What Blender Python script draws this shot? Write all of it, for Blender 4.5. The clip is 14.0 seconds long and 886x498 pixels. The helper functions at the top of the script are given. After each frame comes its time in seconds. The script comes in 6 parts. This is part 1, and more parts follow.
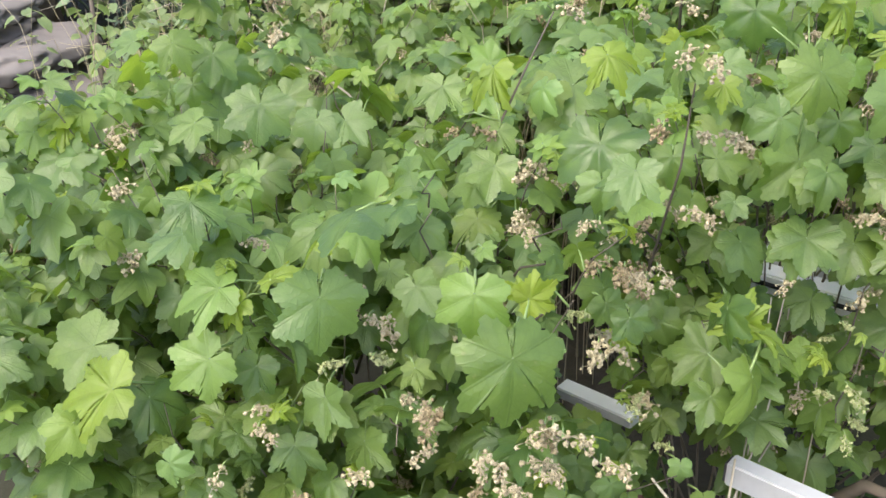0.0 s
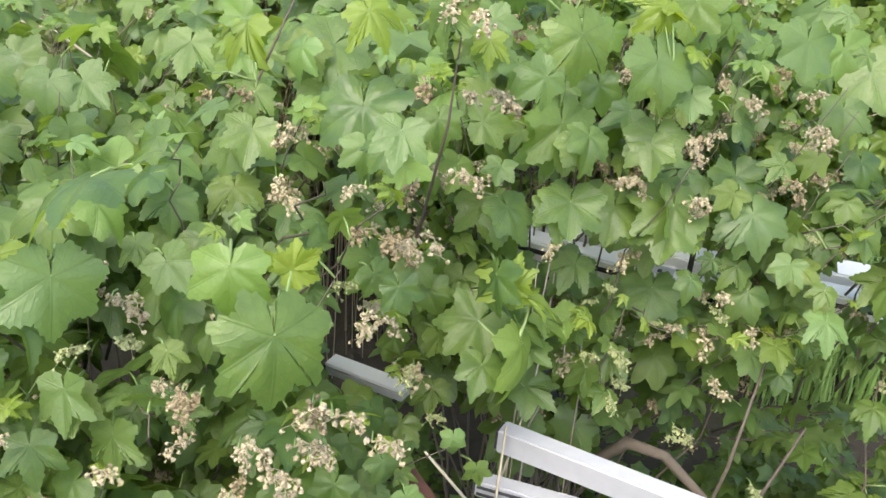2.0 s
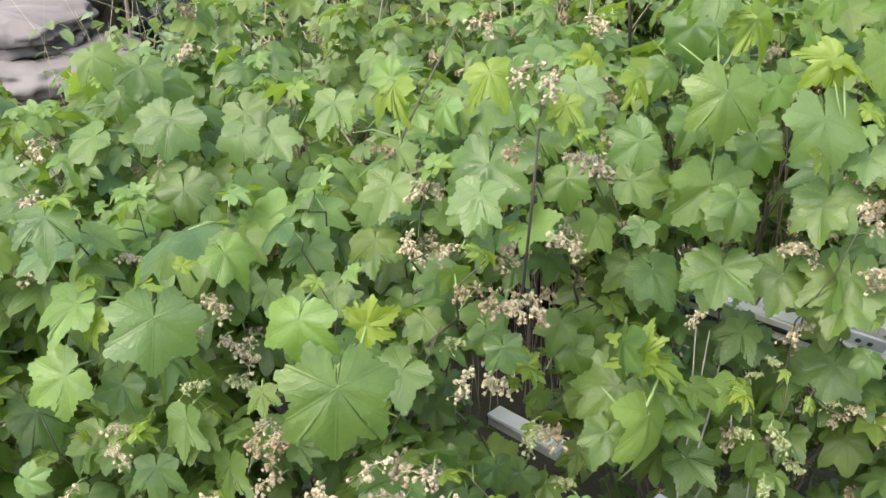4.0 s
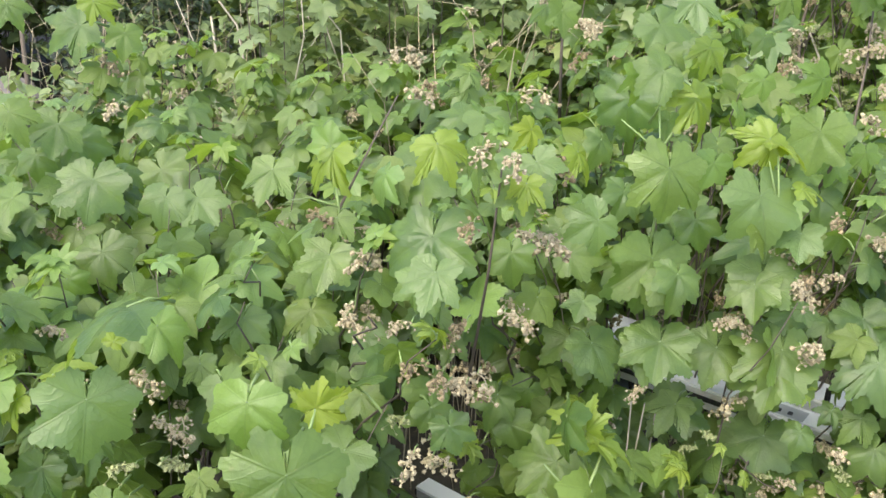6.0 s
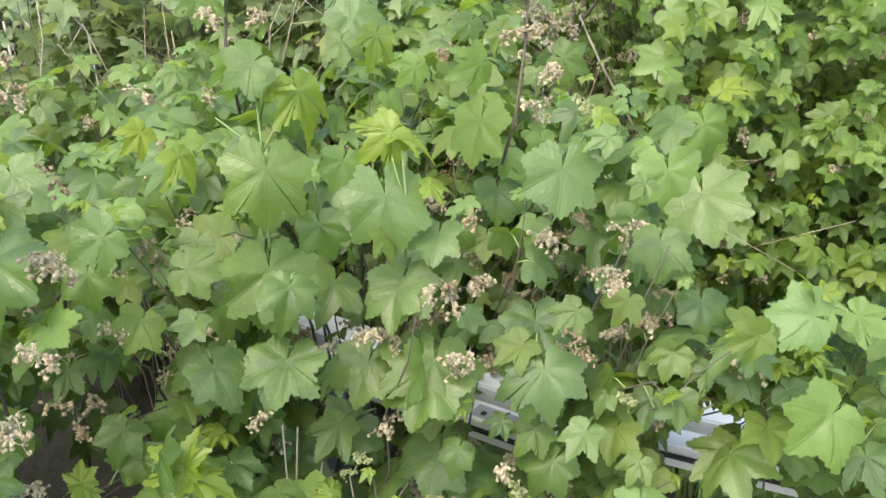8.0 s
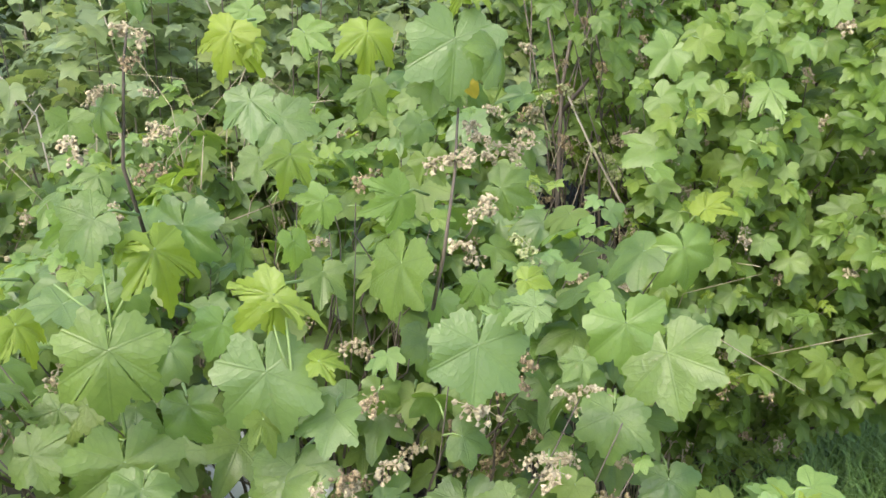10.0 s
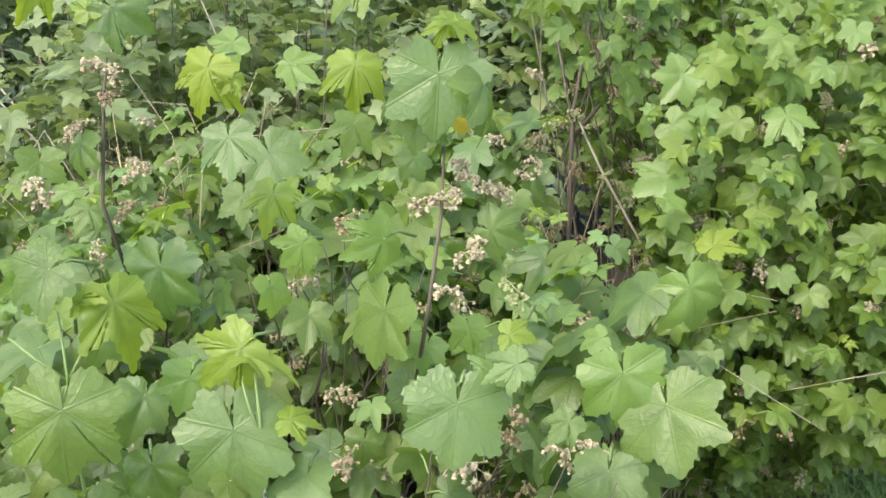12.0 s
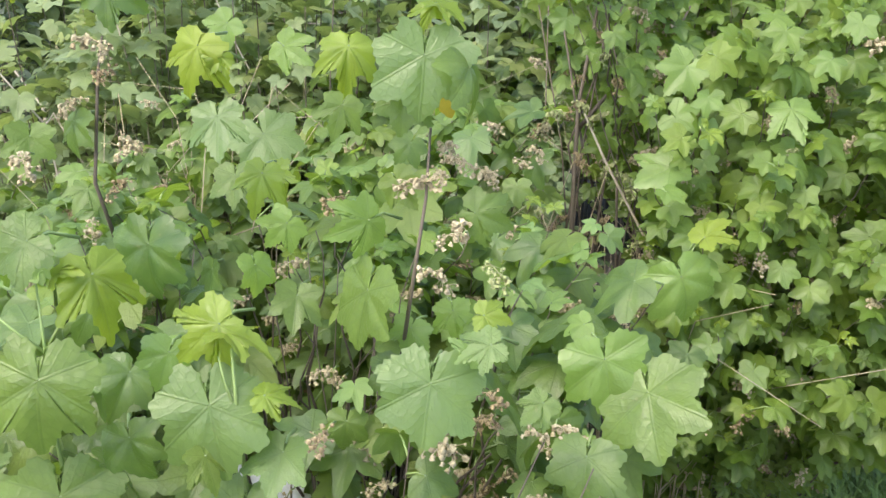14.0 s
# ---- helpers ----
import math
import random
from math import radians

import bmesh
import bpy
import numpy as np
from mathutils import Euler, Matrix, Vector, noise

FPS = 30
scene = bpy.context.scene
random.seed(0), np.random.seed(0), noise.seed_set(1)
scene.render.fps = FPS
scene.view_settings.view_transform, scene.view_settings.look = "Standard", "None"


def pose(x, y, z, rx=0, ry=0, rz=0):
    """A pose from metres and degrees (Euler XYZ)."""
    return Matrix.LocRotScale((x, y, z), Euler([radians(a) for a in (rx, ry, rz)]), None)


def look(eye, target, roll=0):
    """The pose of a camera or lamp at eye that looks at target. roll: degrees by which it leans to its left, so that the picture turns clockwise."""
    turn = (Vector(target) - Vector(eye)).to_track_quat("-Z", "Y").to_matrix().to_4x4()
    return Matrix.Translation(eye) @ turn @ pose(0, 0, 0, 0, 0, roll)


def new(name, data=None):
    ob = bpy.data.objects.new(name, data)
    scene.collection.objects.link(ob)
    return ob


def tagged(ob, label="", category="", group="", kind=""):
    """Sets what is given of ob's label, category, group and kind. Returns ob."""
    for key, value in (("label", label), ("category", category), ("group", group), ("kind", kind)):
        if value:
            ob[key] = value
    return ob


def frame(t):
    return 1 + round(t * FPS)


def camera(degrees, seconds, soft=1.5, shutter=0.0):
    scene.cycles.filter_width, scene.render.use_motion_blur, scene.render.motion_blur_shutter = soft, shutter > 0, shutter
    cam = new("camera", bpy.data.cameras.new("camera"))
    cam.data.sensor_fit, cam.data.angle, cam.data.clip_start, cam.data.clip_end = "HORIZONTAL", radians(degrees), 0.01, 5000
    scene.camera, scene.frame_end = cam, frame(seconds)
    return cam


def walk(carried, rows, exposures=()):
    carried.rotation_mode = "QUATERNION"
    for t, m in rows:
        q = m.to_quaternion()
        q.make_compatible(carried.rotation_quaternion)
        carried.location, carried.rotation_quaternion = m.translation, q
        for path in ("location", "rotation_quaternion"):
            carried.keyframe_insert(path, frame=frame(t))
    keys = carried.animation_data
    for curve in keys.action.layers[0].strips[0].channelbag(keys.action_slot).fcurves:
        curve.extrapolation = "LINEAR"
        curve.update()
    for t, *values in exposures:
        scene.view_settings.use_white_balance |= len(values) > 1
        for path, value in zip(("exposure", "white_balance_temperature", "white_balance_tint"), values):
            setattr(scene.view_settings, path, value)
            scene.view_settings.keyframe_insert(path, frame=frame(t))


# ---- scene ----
cam = camera(47.07, 14.0, 1.55)
PATH = [
    (0, pose(0.0144, 0.0019, 1.4214, 63.048, 0.146, -0.067)),
    (0.5, pose(0.0643, 0.0199, 1.4258, 65.485, -0.022, -0.994)),
    (1, pose(0.0805, 0.0330, 1.4212, 67.541, -0.790, -3.193)),
    (1.5, pose(0.0558, 0.0552, 1.4212, 66.365, -2.679, -7.326)),
    (2, pose(0.0244, 0.0545, 1.3862, 62.139, -4.601, -12.313)),
    (2.5, pose(0.1154, 0.0374, 1.3696, 59.888, -2.046, -9.056)),
    (3, pose(0.2640, 0.0370, 1.3976, 61.126, 1.040, 2.522)),
    (3.2, pose(0.2679, 0.0402, 1.4005, 62.001, 1.442, 5.017)),
    (5.3, pose(0.1503, 0.0601, 1.4268, 65.123, -0.817, 3.833)),
    (5.5, pose(0.1571, 0.0659, 1.4266, 65.541, -1.113, 2.775)),
    (6, pose(0.1751, 0.0781, 1.4228, 66.622, -1.995, -0.237)),
    (6.5, pose(0.2367, 0.0822, 1.4264, 67.502, -2.164, -1.574)),
    (7, pose(0.3425, 0.0913, 1.4265, 68.494, -1.562, -1.362)),
    (7.5, pose(0.4617, 0.1154, 1.4246, 68.869, -0.783, -1.471)),
    (8, pose(0.5028, 0.1698, 1.4015, 66.526, -0.825, -5.057)),
    (8.5, pose(0.4989, 0.2762, 1.4067, 63.688, -1.919, -9.716)),
    (9, pose(0.5529, 0.3368, 1.4228, 65.694, -2.493, -7.626)),
    (9.2, pose(0.5968, 0.3398, 1.4313, 66.641, -1.288, -4.295)),
    (11.3, pose(0.6535, 0.4330, 1.4483, 69.117, 0.288, -2.514)),
    (11.5, pose(0.6581, 0.4313, 1.4444, 68.897, 0.439, -2.483)),
    (12, pose(0.6773, 0.4279, 1.4514, 69.335, 0.408, -1.512)),
    (12.5, pose(0.6894, 0.4272, 1.4531, 70.946, -0.088, -0.364)),
    (13, pose(0.6945, 0.4281, 1.4445, 70.336, -0.271, 0.331)),
    (13.5, pose(0.7017, 0.4266, 1.4401, 69.219, -0.200, 0.378)),
    (14, pose(0.7087, 0.4238, 1.4407, 69.070, -0.262, -0.075)),
]

# ---- world, sun, exposure ----
walk(cam, PATH, exposures=((0, 1.34), (14, 1.34)))
world = bpy.data.worlds.new("overcast_sky")
scene.world = world
world.use_nodes = True
wn = world.node_tree
sky = wn.nodes.new("ShaderNodeTexSky")
sky.sky_type = "NISHITA"
sky.sun_disc = False
sky.sun_elevation = radians(56)
sky.sun_rotation = radians(215)
sky.air_density = 0.9
sky.dust_density = 3.5
sky.ozone_density = 0.8
wn.links.new(sky.outputs[0], wn.nodes["Background"].inputs[0])
wn.nodes["Background"].inputs[1].default_value = 0.188
sun = new("sun", bpy.data.lights.new("sun", "SUN"))
sun.data.energy = 0.8
sun.data.angle = radians(55)
sun.data.color = (1.0, 0.97, 0.91)
sun.matrix_world = look((-1.2, -1.5, 4.6), (0, 0, 0))
tagged(sun, kind="structure")


# ---- materials ----
def nodes_of(name):
    m = bpy.data.materials.new(name)
    m.use_nodes = True
    nt = m.node_tree
    return m, nt, nt.nodes["Principled BSDF"]


def math_node(nt, op, a, b=None, c=None, clamp=False):
    n = nt.nodes.new("ShaderNodeMath")
    n.operation = op
    n.use_clamp = clamp
    for i, v in enumerate((a, b, c)):
        if v is None:
            continue
        if isinstance(v, (int, float)):
            n.inputs[i].default_value = v
        else:
            nt.links.new(v, n.inputs[i])
    return n.outputs[0]


def mix_color(nt, f, a, b, mode="MIX"):
    n = nt.nodes.new("ShaderNodeMix")
    n.data_type = "RGBA"
    n.blend_type = mode
    for i, v in ((0, f), (6, a), (7, b)):
        if isinstance(v, (int, float)):
            n.inputs[i].default_value = v
        elif isinstance(v, tuple):
            n.inputs[i].default_value = (*v, 1)
        else:
            nt.links.new(v, n.inputs[i])
    return n.outputs[2]


def noise_fac(nt, scale, detail=3.0, vector=None):
    n = nt.nodes.new("ShaderNodeTexNoise")
    n.inputs["Scale"].default_value = scale
    n.inputs["Detail"].default_value = detail
    if vector is not None:
        nt.links.new(vector, n.inputs["Vector"])
    return n.outputs["Fac"]


def piece_random(nt):
    a = nt.nodes.new("ShaderNodeObjectInfo").outputs["Random"]
    b = nt.nodes.new("ShaderNodeNewGeometry").outputs["Random Per Island"]
    return math_node(nt, "FRACT", math_node(nt, "ADD", a, b))


def leaf_material(name, dark, light, through_color, translucent=0.35, gloss=0.42, vein=(0.15, 0.24, 0.07)):
    """A leaf blade with palmate veins drawn from its own flat coordinates, colour varied leaf by leaf."""
    m, nt, p = nodes_of(name)
    uv = nt.nodes.new("ShaderNodeUVMap").outputs[0]
    sep = nt.nodes.new("ShaderNodeSeparateXYZ")
    nt.links.new(uv, sep.inputs[0])
    x, y = sep.outputs[0], sep.outputs[1]
    r = math_node(nt, "SQRT", math_node(nt, "ADD", math_node(nt, "MULTIPLY", x, x), math_node(nt, "MULTIPLY", y, y)))
    a = math_node(nt, "ABSOLUTE", math_node(nt, "ARCTAN2", x, y))
    near = math_node(nt, "MINIMUM", a, math_node(nt, "ABSOLUTE", math_node(nt, "SUBTRACT", a, 0.98)))
    near = math_node(nt, "MINIMUM", near, math_node(nt, "ABSOLUTE", math_node(nt, "SUBTRACT", a, 2.0)))
    off = math_node(nt, "MULTIPLY", r, near)
    main = math_node(nt, "SUBTRACT", 1.0, math_node(nt, "DIVIDE", off, 0.022), clamp=True)
    waver = math_node(nt, "MULTIPLY", noise_fac(nt, 3.0, 2.0, uv), 1.6)
    side = math_node(nt, "FRACT", math_node(nt, "ADD", waver, math_node(nt, "MULTIPLY", math_node(nt, "SUBTRACT", r, math_node(nt, "MULTIPLY", off, 1.3)), 7.0)))
    side = math_node(nt, "SUBTRACT", 1.0, math_node(nt, "MULTIPLY", math_node(nt, "ABSOLUTE", math_node(nt, "SUBTRACT", side, 0.5)), 6.0), clamp=True)
    veins = math_node(nt, "MAXIMUM", main, math_node(nt, "MULTIPLY", side, 0.22))
    rnd = piece_random(nt)
    col = mix_color(nt, rnd, dark, light)
    geo = nt.nodes.new("ShaderNodeNewGeometry")
    patch = noise_fac(nt, 38.0, 3.0, geo.outputs["Position"])
    col = mix_color(nt, math_node(nt, "MULTIPLY", math_node(nt, "SUBTRACT", patch, 0.35, clamp=True), 0.9), col, tuple(0.62 * c for c in dark))
    col = mix_color(nt, math_node(nt, "MULTIPLY", veins, 0.20), col, vein)
    net = nt.nodes.new("ShaderNodeTexVoronoi")
    net.feature = "DISTANCE_TO_EDGE"
    net.inputs["Scale"].default_value = 8.0
    nt.links.new(uv, net.inputs["Vector"])
    col = mix_color(nt, math_node(nt, "MULTIPLY", math_node(nt, "SUBTRACT", 1.0, math_node(nt, "MULTIPLY", net.outputs["Distance"], 9.0), clamp=True), 0.22), col, tuple(0.6 * c for c in dark))
    tone = noise_fac(nt, 2.2, 2.0, uv)
    col = mix_color(nt, math_node(nt, "MULTIPLY", math_node(nt, "SUBTRACT", tone, 0.42, clamp=True), 1.6, clamp=True), col, tuple(min(1.0, 1.25 * c) for c in light))
    speck = math_node(nt, "GREATER_THAN", noise_fac(nt, 160.0, 1.0, geo.outputs["Position"]), 0.74)
    col = mix_color(nt, math_node(nt, "MULTIPLY", speck, 0.35), col, (0.30, 0.28, 0.12))
    shine = math_node(nt, "FRACT", math_node(nt, "MULTIPLY", rnd, 7.3))
    # olive base tint on some leaves, standing in for backlit undersides
    olive = math_node(nt, "GREATER_THAN", shine, 0.84)
    col = mix_color(nt, math_node(nt, "MULTIPLY", olive, 0.34), col, (1.28 * light[0], 1.10 * light[1], 0.55 * light[2]))
    # pale bluish base tint on some leaves, painted in place of sky sheen
    ashen = math_node(nt, "GREATER_THAN", math_node(nt, "FRACT", math_node(nt, "MULTIPLY", rnd, 13.7)), 0.80)
    col = mix_color(nt, math_node(nt, "MULTIPLY", ashen, 0.5), col, (1.05 * light[0], 1.10 * light[1], 1.7 * light[2]))
    nt.links.new(col, p.inputs["Base Color"])
    nt.links.new(math_node(nt, "ADD", math_node(nt, "MULTIPLY", shine, 0.22), gloss - 0.15), p.inputs["Roughness"])
    p.inputs["Specular IOR Level"].default_value = 0.58
    bump = nt.nodes.new("ShaderNodeBump")
    bump.inputs["Strength"].default_value = 0.36
    bump.inputs["Distance"].default_value = 0.003
    fine = noise_fac(nt, 260.0, 2.0, geo.outputs["Position"])
    cell = nt.nodes.new("ShaderNodeTexVoronoi")
    cell.feature = "DISTANCE_TO_EDGE"
    cell.inputs["Scale"].default_value = 8.0
    nt.links.new(uv, cell.inputs["Vector"])
    puff = math_node(nt, "MULTIPLY", math_node(nt, "MINIMUM", cell.outputs["Distance"], 0.28), 0.9)
    relief = math_node(nt, "ADD", math_node(nt, "MULTIPLY", fine, 0.3), puff)
    nt.links.new(math_node(nt, "SUBTRACT", relief, math_node(nt, "MULTIPLY", veins, 0.7)), bump.inputs["Height"])
    nt.links.new(bump.outputs[0], p.inputs["Normal"])
    tr = nt.nodes.new("ShaderNodeBsdfTranslucent")
    nt.links.new(mix_color(nt, math_node(nt, "MULTIPLY", veins, 0.4), through_color, tuple(0.6 * c for c in through_color)), tr.inputs[0])
    mx = nt.nodes.new("ShaderNodeMixShader")
    mx.inputs[0].default_value = translucent
    nt.links.new(p.outputs[0], mx.inputs[1])
    nt.links.new(tr.outputs[0], mx.inputs[2])
    nt.links.new(mx.outputs[0], nt.nodes["Material Output"].inputs[0])
    return m


def rough_material(name, c1, c2, scale=20.0, rough=0.8, metal=0.0, bump_d=0.004, c3=None, scale2=4.0):
    """A two-scale mottled surface with fine relief."""
    m, nt, p = nodes_of(name)
    pos = nt.nodes.new("ShaderNodeNewGeometry").outputs["Position"]
    fine, broad = noise_fac(nt, scale, 5.0, pos), noise_fac(nt, scale2, 3.0, pos)
    col = mix_color(nt, fine, c1, c2)
    col = mix_color(nt, math_node(nt, "MULTIPLY", math_node(nt, "SUBTRACT", broad, 0.45, clamp=True), 2.5, clamp=True), col, c3 or c1)
    rnd = piece_random(nt)
    col = mix_color(nt, 0.5, col, mix_color(nt, rnd, c1, c2))
    nt.links.new(col, p.inputs["Base Color"])
    p.inputs["Roughness"].default_value = rough
    p.inputs["Metallic"].default_value = metal
    bump = nt.nodes.new("ShaderNodeBump")
    bump.inputs["Distance"].default_value = bump_d
    bump.inputs["Strength"].default_value = 0.6
    nt.links.new(fine, bump.inputs["Height"])
    nt.links.new(bump.outputs[0], p.inputs["Normal"])
    return m


LEAF = leaf_material("currant_leaf", (0.068, 0.132, 0.040), (0.172, 0.252, 0.058), (0.30, 0.44, 0.040), 0.40)
FRESH = leaf_material("fresh_currant_leaf", (0.146, 0.245, 0.053), (0.214, 0.325, 0.083), (0.37, 0.53, 0.050), 0.42, 0.42, (0.24, 0.36, 0.11))
YOUNG = leaf_material("young_currant_leaf", (0.180, 0.272, 0.036), (0.258, 0.352, 0.056), (0.46, 0.56, 0.030), 0.48, 0.42, (0.28, 0.38, 0.10))
PALE = leaf_material("redcurrant_leaf", (0.088, 0.162, 0.026), (0.178, 0.270, 0.044), (0.30, 0.43, 0.035), 0.36, 0.45, (0.15, 0.24, 0.05))
WEED = leaf_material("weed_leaf", (0.150, 0.212, 0.085), (0.255, 0.325, 0.125), (0.36, 0.46, 0.11), 0.36, 0.5, (0.24, 0.31, 0.15))
DARKLEAF = leaf_material("thicket_leaf", (0.170, 0.240, 0.105), (0.275, 0.350, 0.160), (0.36, 0.46, 0.11), 0.38, 0.5, (0.14, 0.22, 0.09))
# near-black leaf colour that carries the shade of a hollow in the foliage
SHADELEAF = leaf_material("shade_dark_leaf", (0.022, 0.040, 0.018), (0.045, 0.075, 0.030), (0.06, 0.10, 0.02), 0.15, 0.5, (0.05, 0.08, 0.03))
YELLOW = leaf_material("yellowed_leaf", (0.55, 0.44, 0.04), (0.66, 0.52, 0.06), (0.7, 0.55, 0.05), 0.35, 0.5, (0.6, 0.5, 0.1))
STALK = rough_material("green_stalk", (0.19, 0.29, 0.085), (0.28, 0.37, 0.135), 60.0, 0.5, 0.0, 0.001, (0.24, 0.29, 0.12))
BARK = rough_material("currant_bark", (0.070, 0.056, 0.042), (0.175, 0.145, 0.110), 90.0, 0.85, 0.0, 0.002, (0.09, 0.065, 0.045), 14.0)
DRY = rough_material("dry_stalk", (0.36, 0.31, 0.22), (0.55, 0.50, 0.40), 60.0, 0.8, 0.0, 0.001, (0.30, 0.25, 0.17))
PETAL = rough_material("withered_petal", (0.27, 0.220, 0.115), (0.59, 0.52, 0.345), 120.0, 0.8, 0.0, 0.001, (0.31, 0.235, 0.125), 60.0)
BROWN = rough_material("browned_petal", (0.19, 0.145, 0.075), (0.38, 0.310, 0.175), 120.0, 0.8, 0.0, 0.001, (0.25, 0.155, 0.08), 30.0)
BERRY = rough_material("green_berry", (0.24, 0.29, 0.11), (0.38, 0.38, 0.18), 120.0, 0.5, 0.0, 0.0008)
SOIL = rough_material("soil", (0.028, 0.023, 0.016), (0.070, 0.058, 0.038), 30.0, 0.95, 0.0, 0.02, (0.055, 0.080, 0.028), 1.6)
GRASS = rough_material("grass_blade", (0.110, 0.220, 0.040), (0.210, 0.340, 0.085), 25.0, 0.5, 0.0, 0.001, (0.16, 0.24, 0.07))
STRAW = rough_material("straw", (0.30, 0.25, 0.15), (0.46, 0.40, 0.27), 40.0, 0.8, 0.0, 0.001)
ALU = rough_material("weathered_aluminium", (0.44, 0.45, 0.465), (0.62, 0.63, 0.645), 70.0, 0.42, 0.30, 0.0006, (0.44, 0.45, 0.46), 9.0)
GREYMETAL = rough_material("dull_grey_metal", (0.085, 0.088, 0.094), (0.170, 0.174, 0.182), 60.0, 0.5, 0.2, 0.0008, (0.07, 0.07, 0.074), 9.0)
# black of the rubber seals, also painted for shade in hollow ends and holes
BLACK = rough_material("black_seal_and_hollow", (0.018, 0.018, 0.02), (0.05, 0.05, 0.052), 60.0, 0.6, 0.0, 0.001)
WHITE = rough_material("white_painted_plastic", (0.84, 0.845, 0.85), (0.90, 0.90, 0.90), 30.0, 0.3, 0.0, 0.0006, (0.72, 0.72, 0.70), 12.0)
RUST = rough_material("red_brown_paint", (0.11, 0.048, 0.034), (0.18, 0.085, 0.060), 40.0, 0.7, 0.0, 0.002, (0.15, 0.06, 0.04), 10.0)
GREYWOOD = rough_material("grey_weathered_board", (0.060, 0.057, 0.054), (0.150, 0.143, 0.135), 50.0, 0.85, 0.0, 0.003, (0.05, 0.046, 0.042), 7.0)
CLOTH = rough_material("dusty_tarpaulin", (0.135, 0.120, 0.110), (0.245, 0.222, 0.205), 14.0, 0.85, 0.0, 0.006, (0.12, 0.095, 0.085), 2.2)
BROWNCLOTH = rough_material("brown_cushion_cloth", (0.10, 0.075, 0.060), (0.17, 0.132, 0.108), 22.0, 0.9, 0.0, 0.005, (0.17, 0.11, 0.08), 3.0)


# ---- mesh helpers ----
def part(name, mesh, material, parent, label="", m=None):
    """Links a mesh (or a bmesh) as one object under a thing or a part."""
    if isinstance(mesh, bmesh.types.BMesh):
        data = bpy.data.meshes.new(name)
        mesh.to_mesh(data)
        mesh.free()
        mesh = data
    if material and not mesh.materials:
        mesh.materials.append(material)
    ob = new(name, mesh)
    ob.parent = parent
    if m is not None:
        ob.matrix_basis = m
    if label:
        tagged(ob, label)
    return ob


def thing(name, label, category, group="", kind="", at=(0, 0, 0)):
    ob = new(name)
    ob.empty_display_size = 0.1
    ob.location = at
    return tagged(ob, label, category, group, kind)


# half outlines from the tip to the stalk: angle from the tip in degrees, reach; tips and notches in turn
CURRANT = ((0, 1.0), (27, 0.64), (50, 0.91), (81, 0.56), (106, 0.68), (145, 0.48), (166, 0.36), (175, 0.12))
POINTED = ((0, 1.0), (28, 0.52), (50, 0.90), (82, 0.47), (108, 0.60), (146, 0.42), (166, 0.32), (175, 0.10))
BLUNT = ((0, 0.96), (31, 0.60), (55, 0.93), (86, 0.57), (112, 0.70), (148, 0.48), (172, 0.14))
BROAD = ((0, 1.0), (25, 0.70), (48, 0.97), (74, 0.64), (98, 0.84), (126, 0.58), (148, 0.64), (167, 0.46), (176, 0.12))
NARROW = ((0, 1.0), (24, 0.72), (60, 0.46), (110, 0.32), (160, 0.20), (174, 0.08))


def half_outline(rng, side, shape, tooth, bulge):
    """Points down one flank of a leaf, with forward-pointing teeth on swollen lobes."""
    knots = []
    for k, (deg, reach) in enumerate(shape):
        a = radians(deg + (rng.uniform(-4, 4) if 0 < k < len(shape) - 2 else 0))
        q = reach * (rng.uniform(0.92, 1.08) if k < len(shape) - 2 else 1.0)
        knots.append(Vector((q * math.sin(a), q * math.cos(a))))
    runs = [(b - a).length for a, b in zip(knots, knots[1:])]
    total, out = sum(runs), [knots[0]]
    for k, run in enumerate(runs):
        n = max(1, round(side * run / total))
        d = knots[k + 1] - knots[k]
        away = Vector((-d.y, d.x)).normalized()
        for i in range(1, n + 1):
            t = i / n
            p = knots[k] + d * t + away * bulge * run * 4 * t * (1 - t)
            if i < n:
                p += away * tooth * ((0.0, 1.0, 0.4)[i % 3] - 0.3) * rng.uniform(0.6, 1.35)
            out.append(p)
    return out


